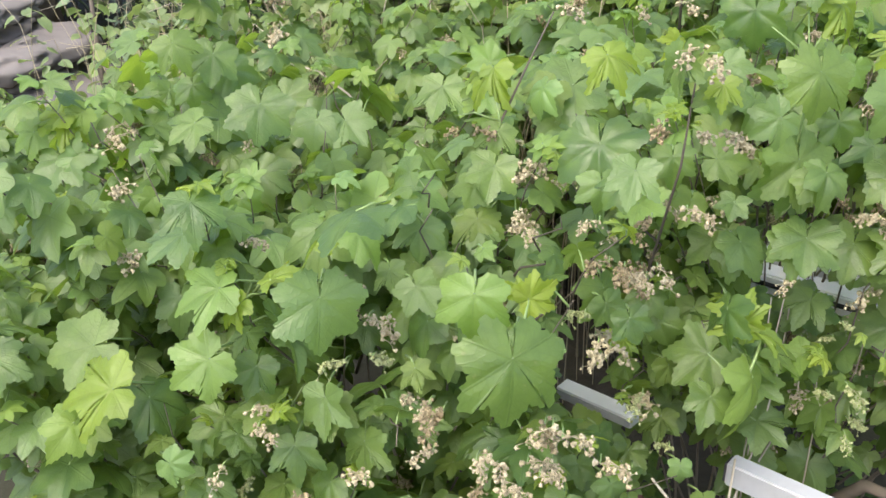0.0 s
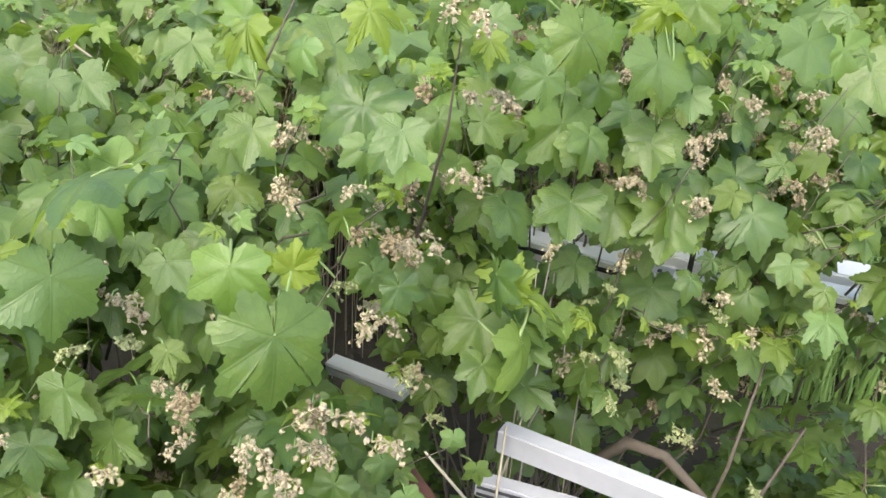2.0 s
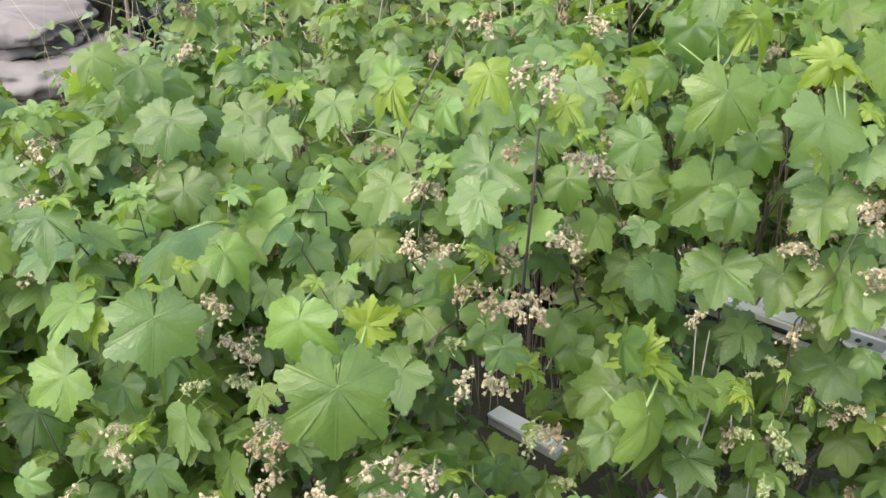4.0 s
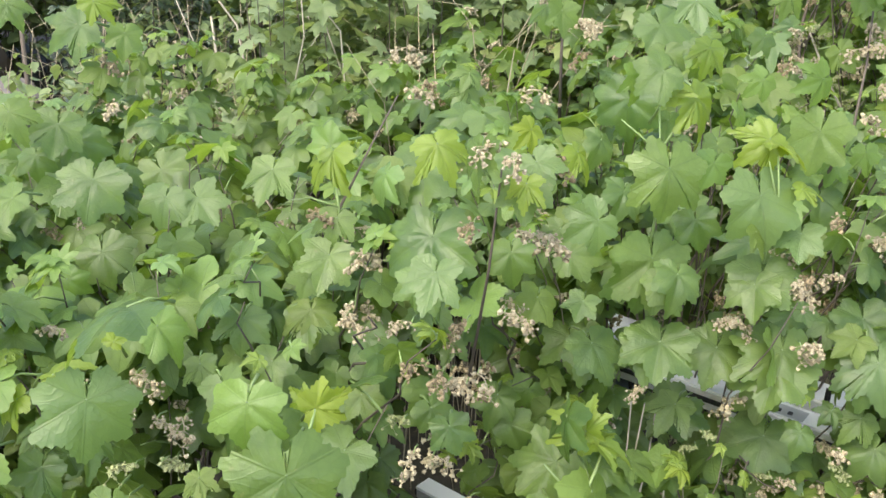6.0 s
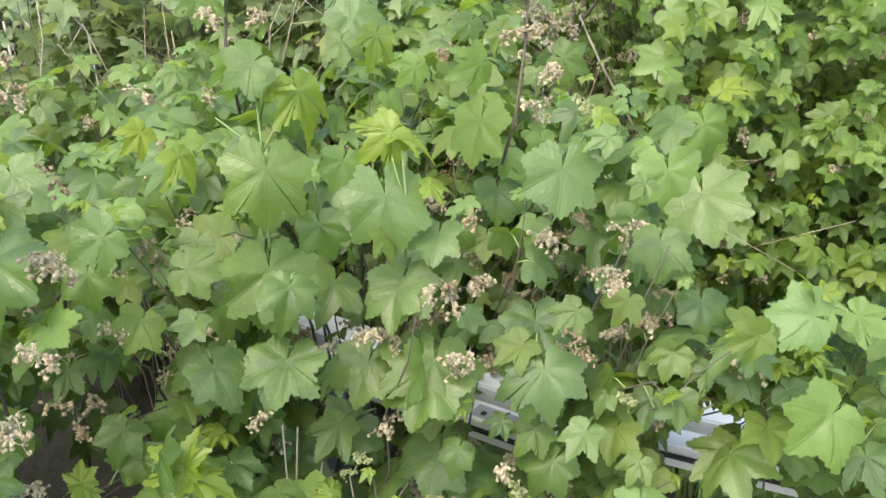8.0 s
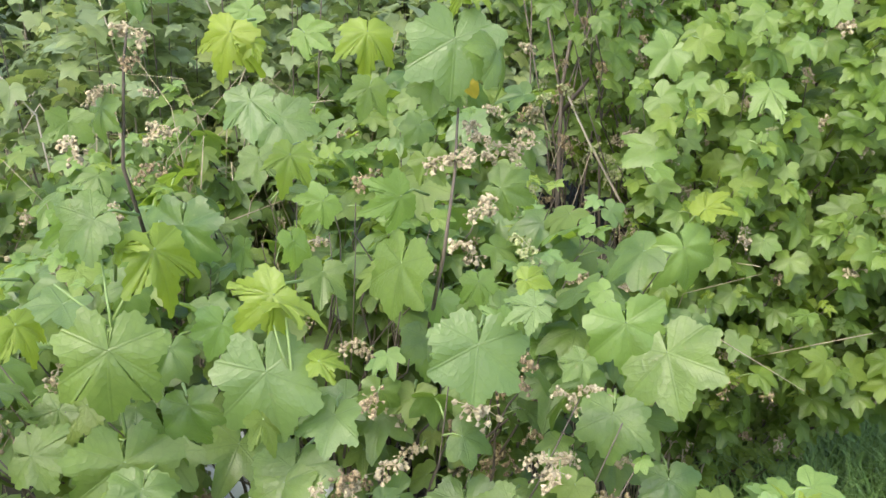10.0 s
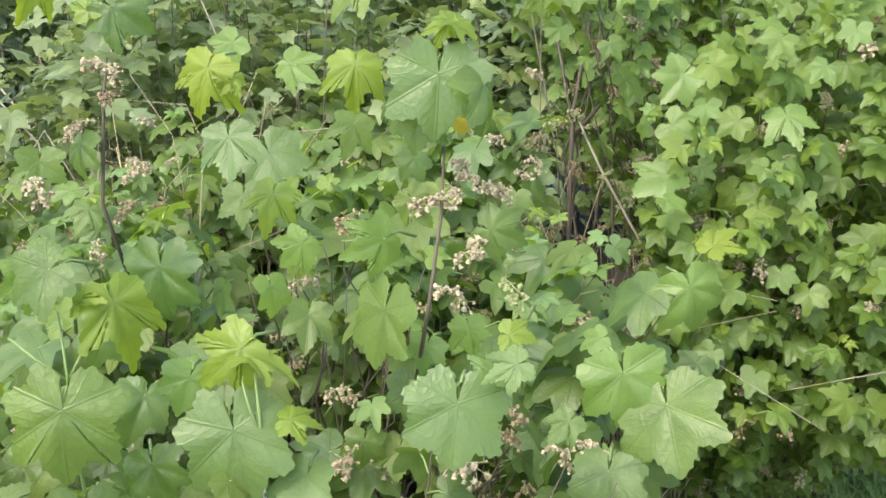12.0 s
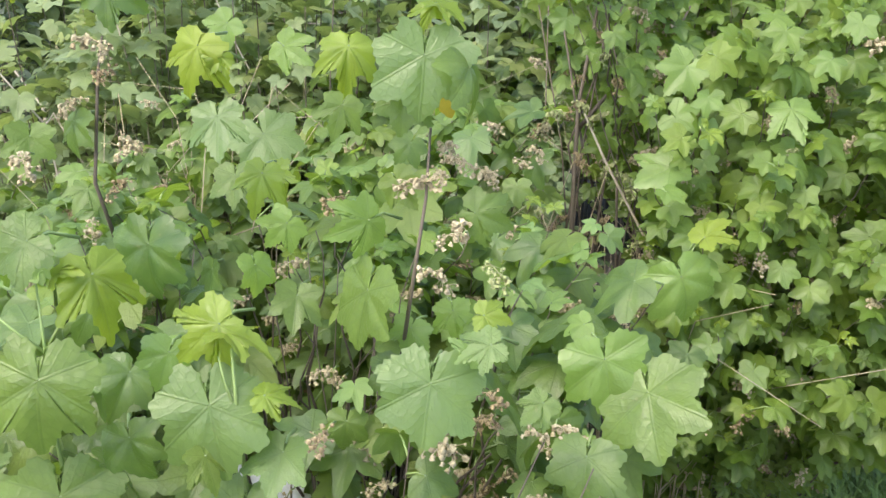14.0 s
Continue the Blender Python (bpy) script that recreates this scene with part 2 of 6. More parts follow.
def leaf_arrays(seed, side=42, rings=5, shape=CURRANT, droop=0.28, fold=0.10, curl=0.10, tooth=0.05, bulge=0.13):
    """Vertices, faces and flat coordinates of one palmate leaf: its stalk joins at the origin, its tip lies at y = 1."""
    rng = random.Random(seed)
    ph, tw, lean = rng.uniform(0, 6), rng.uniform(-0.22, 0.22), rng.uniform(-0.12, 0.12)
    keel, dip = rng.uniform(-0.06, 0.30), rng.uniform(-0.05, 0.20)
    wide = rng.uniform(0.90, 1.06)
    left, right = half_outline(rng, side, shape, tooth, bulge), half_outline(rng, side, shape, tooth, bulge)
    edge = [Vector((-p.x * wide, p.y)) for p in left[:0:-1]] + [Vector((p.x * wide, p.y)) for p in right]
    around = len(edge)
    verts, flat = [(0.0, 0.0, 0.0)], [(0.0, 0.0)]
    for k in range(1, rings + 1):
        f = (k / rings) ** 0.9
        for p in edge:
            x, y = p.x * f, p.y * f
            rr, a = math.hypot(x, y), math.atan2(x, y)
            b = abs(a)
            u = b / 0.98 if b < 0.98 else (b - 0.98) / 1.02 if b < 2.0 else 0.8 * (b - 2.0) / 1.14
            puff = math.sin(math.pi * min(1.0, u))
            z = fold * rr * puff - droop * rr * rr + keel * abs(x) * (1 - 0.35 * rr) - dip * max(0.0, y) ** 2
            z += curl * rr * rr * (0.6 * math.sin(3 * a + ph) + 0.16 * math.sin(6 * a + 2 * ph)) + tw * x * y + lean * x
            if rings > 3:
                z += 0.016 * noise.noise(Vector((x * 4.5, y * 4.5, seed)))
            verts.append((x, y * (1 - 0.10 * rr * droop), z))
            flat.append((x, y))
    faces = [(0, 1 + i, 2 + i) for i in range(around - 1)]
    for k in range(rings - 1):
        b, c = 1 + k * around, 1 + (k + 1) * around
        faces += [(b + i, c + i, c + i + 1, b + i + 1) for i in range(around - 1)]
    return np.array(verts), faces, np.array(flat)


def mesh_from(name, verts, faces, flat=None, material=None):
    me = bpy.data.meshes.new(name)
    me.from_pydata([tuple(v) for v in verts], [], faces)
    if flat is not None:
        uv = me.uv_layers.new(name="flat")
        loops = np.empty(len(me.loops), dtype=np.int32)
        me.loops.foreach_get("vertex_index", loops)
        uv.data.foreach_set("uv", np.asarray(flat, dtype=np.float32)[loops].ravel())
    me.polygons.foreach_set("use_smooth", [True] * len(me.polygons))
    if material:
        me.materials.append(material)
    me.update()
    return me


class Heap:
    """Gathers many small alike pieces into one mesh."""

    def __init__(self):
        self.v, self.f, self.u, self.n = [], [], [], 0

    def add(self, arrays, m):
        v, f, u = arrays
        a = np.array(m)
        self.v.append(v @ a[:3, :3].T + a[:3, 3])
        self.f += [tuple(i + self.n for i in face) for face in f]
        self.u.append(u)
        self.n += len(v)

    def mesh(self, name, material):
        return mesh_from(name, np.concatenate(self.v), self.f, np.concatenate(self.u), material)


def tube_arrays(points, radii, sides=6):
    """A tapered tube along a line of points."""
    pts = [Vector(p) for p in points]
    verts, faces = [], []
    for i, p in enumerate(pts):
        d = (pts[min(i + 1, len(pts) - 1)] - pts[max(i - 1, 0)]).normalized()
        s = d.cross(Vector((0.31, 0.87, 0.38))).normalized()
        t = d.cross(s)
        for k in range(sides):
            a = 2 * math.pi * k / sides
            verts.append(p + (s * math.cos(a) + t * math.sin(a)) * radii[i])
    for i in range(len(pts) - 1):
        for k in range(sides):
            a, b = i * sides + k, i * sides + (k + 1) % sides
            faces.append((a, b, b + sides, a + sides))
    faces.append(tuple(range(sides))[::-1])
    faces.append(tuple(range((len(pts) - 1) * sides, len(pts) * sides)))
    v = np.array([tuple(q) for q in verts])
    return v, faces, v[:, :2]


def bent_line(a, b, sag, n, rng, wobble=0.01):
    """Points from a to b that arch by sag upwards and waver a little."""
    a, b = Vector(a), Vector(b)
    out = []
    for i in range(n + 1):
        t = i / n
        p = a.lerp(b, t) + Vector((0, 0, sag * 4 * t * (1 - t)))
        if 0 < i < n:
            p += Vector((rng.uniform(-1, 1), rng.uniform(-1, 1), rng.uniform(-0.5, 0.5))) * wobble
        out.append(p)
    return out


def leaf_pose(at, tip, up, size):
    """The pose of a leaf that joins its stalk at `at`, points along `tip` and turns its upper face to `up`."""
    y = Vector(tip).normalized()
    z = Vector(up) - y * Vector(up).dot(y)
    if z.length < 1e-4:
        z = Vector((0, 0, 1)).cross(y).cross(y) * -1
    z.normalize()
    x = y.cross(z)
    m = Matrix((x, y, z)).transposed().to_4x4()
    return Matrix.Translation(at) @ m @ Matrix.Diagonal((size, size, size, 1))


FULL = [leaf_arrays(s, 52, 5, POINTED if s % 3 == 1 else CURRANT, random.Random(s).uniform(0.05, 0.50), random.Random(s + 50).uniform(0.05, 0.12), random.Random(s + 90).uniform(0.06, 0.24), random.Random(s + 30).uniform(0.034, 0.056), 0.08) for s in range(21)]
LOW = [leaf_arrays(40 + s, 15, 2, POINTED if s % 3 == 1 else CURRANT, random.Random(s).uniform(0.1, 0.5), 0.07, 0.16, 0.06, 0.06) for s in range(16)]
STARS = [leaf_arrays(80 + s, 20, 2, BLUNT, random.Random(s).uniform(0.05, 0.50), 0.08, 0.20, 0.07, 0.05) for s in range(10)]
SMALL = [leaf_arrays(100 + s, 7, 2, CURRANT, 0.25, 0.08, 0.12, 0.0, 0.05) for s in range(6)]
OVAL = [leaf_arrays(120 + s, 6, 2, NARROW, 0.25, 0.05, 0.1, 0.02, 0.1) for s in range(4)]
CUPPED = [leaf_arrays(160 + s, 45, 5, POINTED, random.Random(s).uniform(0.25, 0.75), random.Random(s + 7).uniform(0.12, 0.28), 0.24, 0.060, 0.07) for s in range(10)]
WIDE = [leaf_arrays(200 + s, 62, 5, BROAD, random.Random(s).uniform(0.05, 0.40), random.Random(s + 50).uniform(0.06, 0.13), random.Random(s + 90).uniform(0.08, 0.24), random.Random(s + 30).uniform(0.038, 0.055), 0.09) for s in range(10)]
WIDE_MESH = [mesh_from("leaf", *a, LEAF) for a in WIDE]
LEAF_MESH = [mesh_from("leaf", *a, LEAF) for a in FULL]
FRESH_MESH = [mesh_from("leaf", *a, FRESH) for a in FULL]
YOUNG_MESH = [mesh_from("young_leaf", *a, YOUNG) for a in CUPPED]
PALE_MESH = [mesh_from("leaf", *a, PALE) for a in STARS]
YELLOW_MESH = mesh_from("yellow_leaf", *OVAL[0], YELLOW)


def bell_arrays(rng, length=0.0054):
    """One small withered currant bell with flared lips."""
    verts, faces = [], []
    rows = ((0.0, 0.0012), (0.35, 0.0030), (0.75, 0.0023), (1.0, 0.0040))
    for k, (f, r) in enumerate(rows):
        for i in range(5):
            a = 2 * math.pi * i / 5 + 0.2 * k
            q = r * rng.uniform(0.65, 1.35)
            verts.append((q * math.cos(a), q * math.sin(a), -f * length * rng.uniform(0.9, 1.1)))
    for k in range(3):
        for i in range(5):
            a, b = k * 5 + i, k * 5 + (i + 1) % 5
            faces.append((a, b, b + 5, a + 5))
    faces.append((4, 3, 2, 1, 0))
    v = np.array(verts)
    return v, faces, v[:, :2]


def cluster_mesh(seed, material):
    """A drooping raceme: a thin stalk with a crowd of withered bells."""
    rng = random.Random(seed)
    heap = Heap()
    line = [Vector((0, 0, 0))]
    d = Vector((rng.uniform(-1, 1), rng.uniform(-1, 1), 0.1)).normalized()
    for i in range(6):
        line.append(line[-1] + d * 0.0060)
        d = (d + Vector((rng.uniform(-0.25, 0.25), rng.uniform(-0.25, 0.25), -0.28))).normalized()
    heap.add(tube_arrays(line, [0.0009 - 0.0001 * i for i in range(7)], 4), Matrix())
    for i in range(rng.randint(20, 32)):
        p = line[rng.randint(1, 6)]
        side = Vector((rng.uniform(-1, 1), rng.uniform(-1, 1), rng.uniform(-0.8, 0.4))).normalized()
        q = p + side * rng.uniform(0.003, 0.015)
        heap.add(tube_arrays([p, q], [0.0004, 0.0004], 3), Matrix())
        s = rng.uniform(0.4, 1.1)
        turn = Euler((rng.uniform(-0.9, 0.9), rng.uniform(-0.9, 0.9), rng.uniform(0, 6))).to_matrix().to_4x4()
        heap.add(bell_arrays(rng), Matrix.Translation(q) @ turn @ Matrix.Scale(s, 4))
    return heap.mesh("raceme", material)


CLUSTERS = [cluster_mesh(300 + s, PETAL) for s in range(6)] + [cluster_mesh(320 + s, BROWN) for s in range(2)] + [cluster_mesh(330, BERRY)]


def smooth_noise(x, y, s=1.0):
    return noise.noise(Vector((x * s, y * s, 3.7)))


# ---- ground ----
def ground_mesh():
    verts, faces = [], []
    xs = sorted({round(v, 3) for v in np.concatenate([np.linspace(-3, 4, 36), np.linspace(-60, 60, 13), [-400, 400]])})
    ys = sorted({round(v, 3) for v in np.concatenate([np.linspace(-1.5, 7, 44), np.linspace(-60, 60, 13), [-400, 400]])})
    for y in ys:
        for x in xs:
            near = max(0.0, 1 - (abs(x) + abs(y - 2)) / 12)
            verts.append((x, y, 0.07 * near * smooth_noise(x, y, 1.4)))
    w = len(xs)
    for j in range(len(ys) - 1):
        for i in range(w - 1):
            a = j * w + i
            faces.append((a, a + 1, a + w + 1, a + w))
    return mesh_from("ground", verts, faces, None, SOIL)


ground = new("ground", ground_mesh())
tagged(ground, "dark garden soil with moss and litter under the bushes", "ground", "", "structure")


# ---- currant bushes ----
PATH_SIDE = Vector((0.35, 0.1, 1.43))  # the open side of the bushes, along the path
OPEN_FROM, OPEN_WAY, OPEN_WIDE, OPEN_BARE = [], [], [], []


def keep_open(p, wide, far=0.45, side=PATH_SIDE, bare=False):
    """Nothing of the scattered foliage grows before this spot, on the side of the path."""
    p = Vector(p)
    way = (Vector(side) - p).normalized()
    OPEN_FROM.append(tuple(p + way * wide * 0.3))
    OPEN_WAY.append(tuple(way * far))
    OPEN_WIDE.append(wide)
    OPEN_BARE.append(bare)


def is_open(p, extra=0.0, bare=False):
    if not OPEN_FROM:
        return False
    a, d = OPEN_NP[0], OPEN_NP[1]
    q = np.array(p) - a
    t = np.clip((q * d).sum(1) / (d * d).sum(1), 0, 1)
    gap = np.linalg.norm(q - d * t[:, None], axis=1)
    near = gap < OPEN_NP[2] + extra
    return bool((near & OPEN_NP[3]).any() if bare else near.any())


OPEN_NP = [None, None, None, None]

def sky_facing(rng, out, up=1.0):
    """A leaf's upper side: mostly to the sky, partly outwards."""
    return (Vector((0, 0, up)) + Vector(out) * 0.55 + Vector((rng.uniform(-1, 1), rng.uniform(-1, 1), rng.uniform(-0.4, 0.4))) * 0.55).normalized()


class Bush:
    """A currant bush: woody branches from one foot, stalked leaves, racemes of withered flowers."""

    def __init__(self, name, label, category, foot, seed, mats, shapes, leaf=0.062, near=1.0, group="currant bushes", face=(1.0, 0.6)):
        self.top = thing(name, label, category, group, "", foot)
        self.foot, self.rng = Vector(foot), random.Random(seed)
        self.mats, self.shapes, self.leaf = mats, shapes, leaf
        self.old, self.fresh, self.stalks = Heap(), Heap(), Heap()
        self.inv = Matrix.Translation(-self.foot)
        self.count, self.near, self.face = 0, near, face

    def piece(self, name, mesh, m, label=""):
        return part(name, mesh, None, self.top, label, self.inv @ m)

    def stalk(self, a, b, r=0.0011):
        a, b = Vector(a), Vector(b)
        mid = a.lerp(b, 0.55) + Vector((0, 0, 0.12 * (b - a).length))
        self.stalks.add(tube_arrays([a, mid, b], [r * 1.2, r, r * 0.9], 5), self.inv)

    def leaf_on(self, node, out, size, young=False, single=False, stem=0.7):
        rng = self.rng
        out = Vector(out).normalized()
        at = Vector(node) + (out + Vector((0, 0, rng.uniform(0.1, 0.7)))).normalized() * size * stem * rng.uniform(0.6, 1.3)
        tip = (out + Vector((rng.uniform(-0.5, 0.5), rng.uniform(-0.75, 0.35), rng.uniform(-0.9, 0.0)))).normalized()
        if is_open(at + tip * size * 0.45, size * 0.5):
            return
        self.stalk(node, at, 0.0007 + size * 0.009)
        m = leaf_pose(at, tip, sky_facing(rng, out + Vector((0, -self.face[1], 0)), self.face[0]), size)
        if (single or at.y < self.near) and self.count < 290:
            self.count += 1
            self.piece("leaf", rng.choice(FRESH_MESH if young and size > 0.03 else YOUNG_MESH if young else self.shapes[0]), m)
        else:
            (self.fresh if young else self.old).add(rng.choice(self.shapes[1]), self.inv @ m)

    def branch(self, tip, sag=0.03, thick=0.0026, leaves=14, bare=0.34, flowers=2, start=None, crown=True, size=None, single=0.0):
        rng = self.rng
        tip = Vector(tip)
        root = Vector(start) if start else self.foot + Vector((rng.uniform(-0.12, 0.12), rng.uniform(-0.10, 0.10), 0.0))
        if not start and rng.random() > 0.3:
            root = root.lerp(tip, 0.5) + Vector((rng.uniform(-0.05, 0.05), rng.uniform(0.08, 0.2), rng.uniform(0.0, 0.15)))
            bare = max(0.12, bare - 0.2)
        line = bent_line(root, tip, sag, 9, rng, 0.012)
        if any(is_open(a.lerp(c, k / 3), 0.004, True) for a, c in zip(line, line[1:]) for k in range(3)):
            return
        v, f, u = tube_arrays(line, [thick * (1 - 0.085 * i) for i in range(10)], 6)
        self.piece("branch", mesh_from("branch", v, f, u, BARK), Matrix())
        size = size or self.leaf
        turn = rng.uniform(0, 6)

        def spot(t):
            k = min(int(t * 9), 8)
            return line[k].lerp(line[k + 1], t * 9 - k)

        for i in range(leaves):
            t = bare + (1 - bare) * (i + rng.random()) / leaves
            turn += 2.4
            out = Vector((math.cos(turn), math.sin(turn), 0))
            self.leaf_on(spot(t), out, size * rng.uniform(0.42, 1.02) * (0.85 + 0.3 * t), t > 0.95 and rng.random() < 0.25, rng.random() < single)
        for i in range(flowers):
            p = spot(rng.uniform(bare, 0.98))
            s = rng.uniform(0.7, 1.1)
            p = p + Vector((rng.uniform(-1, 1), rng.uniform(-1, 0.4), 0)).normalized() * rng.uniform(0.004, 0.022)
            self.flower(p, s)
        if crown:
            for i in range(rng.randint(1, 3)):
                turn += 2.4
                self.leaf_on(tip + Vector((0, 0, 0.004 * i)), Vector((math.cos(turn), math.sin(turn), 0.8)), size * rng.uniform(0.25, 0.5), True, False, 0.4)

    def hero(self, at, tip, up, size, meshes):
        """A large leaf of its own at a known place."""
        at, tip = Vector(at), Vector(tip)
        keep_open(at + tip * size * 0.45, size * 0.42)
        node = at - tip * size * 0.55 + Vector((self.rng.uniform(-0.01, 0.01), 0.03, -0.02))
        self.stalk(node, at, 0.0013)
        if size > 0.05 and meshes is LEAF_MESH:
            meshes = WIDE_MESH
        tilt = Vector([self.rng.uniform(-0.26, 0.26) for _ in range(3)])
        self.piece("leaf", self.rng.choice(meshes), leaf_pose(at, tip, Vector(up) + tilt, size * (0.88 if meshes is YOUNG_MESH else 1.0)))

    def raceme(self, x, y, z, kind):
        p = Vector((x, y, z))
        keep_open(p - Vector((0, 0, 0.012)), 0.002)
        self.flower(p, self.rng.uniform(0.58, 0.88), kind)
        self.stalk(p + Vector((0.004, 0.02, -0.004)), p, 0.0008)

    def flower(self, p, s=1.0, kind=None):
        rng = self.rng
        if kind is None and is_open(p, 0.012):
            return
        mesh = CLUSTERS[kind] if kind is not None else rng.choice(CLUSTERS)
        self.piece("raceme", mesh, Matrix.Translation(p) @ Matrix.Rotation(rng.uniform(0, 6.3), 4, "Z") @ Matrix.Scale(s, 4))

    def done(self):
        for name, heap, mat, label in (("foliage", self.old, self.mats[0], "dense green lobed leaves"), ("young_foliage", self.fresh, self.mats[1], "fresh yellow-green shoot leaves"),
                                       ("petiole", self.stalks, STALK, "thin pale green leaf stalks")):
            if heap.n:
                ob = part(name, heap.mesh(name, mat), None, self.top, label)
                tagged(ob, kind="stuff")


def fill(bush, n, x0, x1, y0, y1, z_of, seed, **how):
    """Branch tips scattered over a stretch of the canopy, whose height is z_of(x, y)."""
    rng = random.Random(seed)
    for i in range(n):
        x, y = rng.uniform(x0, x1), rng.uniform(y0, y1)
        z = z_of(x, y)
        if z is not None:
            bush.branch((x, y, z + rng.uniform(-0.06, 0.05)), **how)


near_bush = Bush("currant_bush", "leafy green blackcurrant bush with withered flower racemes", "bush", (-0.08, 1.12, 0.0), 11, (LEAF, FRESH), (LEAF_MESH, LOW), 0.052, 0.95)
mid_bush = Bush("currant_bush", "tall blackcurrant bush with large leaves and pale racemes", "bush", (0.52, 1.32, 0.0), 12, (LEAF, FRESH), (LEAF_MESH, LOW), 0.052, 1.12)
side_bush = Bush("currant_bush", "low blackcurrant bush with broad pale green shoot leaves", "bush", (1.02, 1.02, 0.0), 13, (LEAF, FRESH), (LEAF_MESH, LOW), 0.052, 1.1)
red_bush = Bush("redcurrant_bush", "light green redcurrant bush with small lobed leaves", "bush", (1.30, 2.35, 0.0), 14, (PALE, PALE), (PALE_MESH, STARS), 0.040, 1.95, face=(0.55, 1.5))
back_bush = Bush("currant_bush", "spreading currant bush with crowded small green leaves", "bush", (-0.45, 1.95, 0.0), 15, (LEAF, FRESH), (LEAF_MESH, LOW), 0.048, 1.62)
far_bush = Bush("currant_bush", "currant bush with slender flowering stems among weeds", "bush", (0.55, 2.2, 0.0), 16, (LEAF, FRESH), (LEAF_MESH, LOW), 0.048, 1.78)

# large shoot leaves and racemes
near_bush.hero((0.217, 0.843, 1.177), (-0.17, -0.37, -0.91), (-0.78, -0.52, 0.36), 0.041, LEAF_MESH)
near_bush.hero((0.072, 1.133, 1.079), (-0.62, -0.36, -0.70), (-0.30, -0.70, 0.65), 0.060, YOUNG_MESH)
near_bush.hero((0.072, 1.133, 1.080), (0.80, -0.26, -0.54), (0.32, -0.58, 0.75), 0.038, YOUNG_MESH)
near_bush.hero((0.069, 1.135, 1.084), (-0.72, 0.29, 0.63), (-0.04, -0.92, 0.38), 0.031, FRESH_MESH)
near_bush.hero((0.183, 0.883, 1.040), (-0.75, -0.22, -0.62), (-0.40, -0.60, 0.70), 0.031, LEAF_MESH)
near_bush.hero((0.203, 0.886, 0.893), (0.30, -0.38, -0.88), (-0.04, -0.92, 0.38), 0.031, LEAF_MESH)
near_bush.hero((0.130, 1.122, 1.058), (-0.53, -0.30, -0.79), (-0.58, -0.55, 0.60), 0.036, FRESH_MESH)
near_bush.hero((0.041, 0.754, 0.996), (-0.11, -0.48, -0.87), (0.09, -0.88, 0.47), 0.044, FRESH_MESH)
near_bush.hero((0.090, 0.784, 0.974), (0.89, 0.28, 0.36), (0.09, -0.88, 0.47), 0.038, YOUNG_MESH)
near_bush.hero((0.083, 0.786, 0.979), (-0.86, 0.17, 0.49), (0.09, -0.88, 0.47), 0.021, YOUNG_MESH)
near_bush.hero((0.073, 0.730, 0.946), (0.03, -0.47, -0.88), (0.09, -0.88, 0.47), 0.068, LEAF_MESH)
near_bush.hero((-0.095, 0.785, 0.975), (0.00, -0.47, -0.88), (0.09, -0.86, 0.50), 0.052, LEAF_MESH)
near_bush.hero((-0.104, 0.840, 0.829), (-0.00, -0.47, -0.88), (-0.54, -0.74, 0.40), 0.047, LEAF_MESH)
near_bush.hero((-0.135, 0.823, 0.782), (0.07, -0.46, -0.88), (0.09, -0.88, 0.47), 0.043, LEAF_MESH)
near_bush.hero((-0.066, 0.838, 0.776), (-0.03, -0.47, -0.88), (-0.50, -0.76, 0.42), 0.047, LEAF_MESH)
near_bush.hero((-0.175, 0.866, 0.849), (-0.26, -0.48, -0.84), (0.09, -0.88, 0.47), 0.037, LEAF_MESH)
near_bush.hero((0.221, 1.030, 0.629), (-0.58, -0.43, -0.69), (0.09, -0.88, 0.47), 0.037, LEAF_MESH)
near_bush.hero((0.239, 1.012, 0.592), (-0.20, -0.48, -0.86), (-0.52, -0.69, 0.51), 0.039, LEAF_MESH)
near_bush.hero((0.117, 1.058, 0.701), (0.02, -0.47, -0.88), (0.09, -0.88, 0.47), 0.037, LEAF_MESH)
near_bush.hero((0.172, 0.934, 1.021), (-0.01, -0.47, -0.88), (0.09, -0.88, 0.47), 0.032, LEAF_MESH)
near_bush.hero((0.186, 0.931, 0.884), (0.46, -0.38, -0.80), (0.09, -0.88, 0.47), 0.032, LEAF_MESH)
near_bush.hero((0.130, 1.072, 0.725), (0.08, -0.46, -0.88), (0.09, -0.88, 0.47), 0.045, LEAF_MESH)
near_bush.hero((-0.202, 0.860, 0.943), (-0.96, -0.17, -0.24), (-0.16, -0.38, 0.91), 0.056, FRESH_MESH)
near_bush.hero((-0.152, 0.866, 0.949), (0.85, 0.26, 0.46), (-0.42, -0.19, 0.89), 0.046, YOUNG_MESH)
near_bush.hero((-0.183, 0.855, 0.929), (-0.79, -0.30, -0.54), (-0.33, -0.54, 0.78), 0.037, YOUNG_MESH)
near_bush.hero((-0.212, 0.831, 0.881), (-0.80, -0.29, -0.52), (0.05, -0.91, 0.42), 0.050, FRESH_MESH)
near_bush.hero((-0.061, 0.805, 1.050), (-0.96, -0.17, -0.24), (-0.26, 0.12, 0.96), 0.063, LEAF_MESH)
near_bush.hero((-0.071, 0.916, 0.974), (0.73, -0.25, -0.63), (0.49, -0.45, 0.75), 0.041, FRESH_MESH)
near_bush.hero((-0.101, 0.881, 0.976), (0.41, 0.40, 0.82), (0.05, -0.91, 0.42), 0.021, YOUNG_MESH)
near_bush.hero((-0.099, 0.851, 0.815), (-0.00, -0.86, -0.51), (0.07, -0.51, 0.86), 0.040, LEAF_MESH)
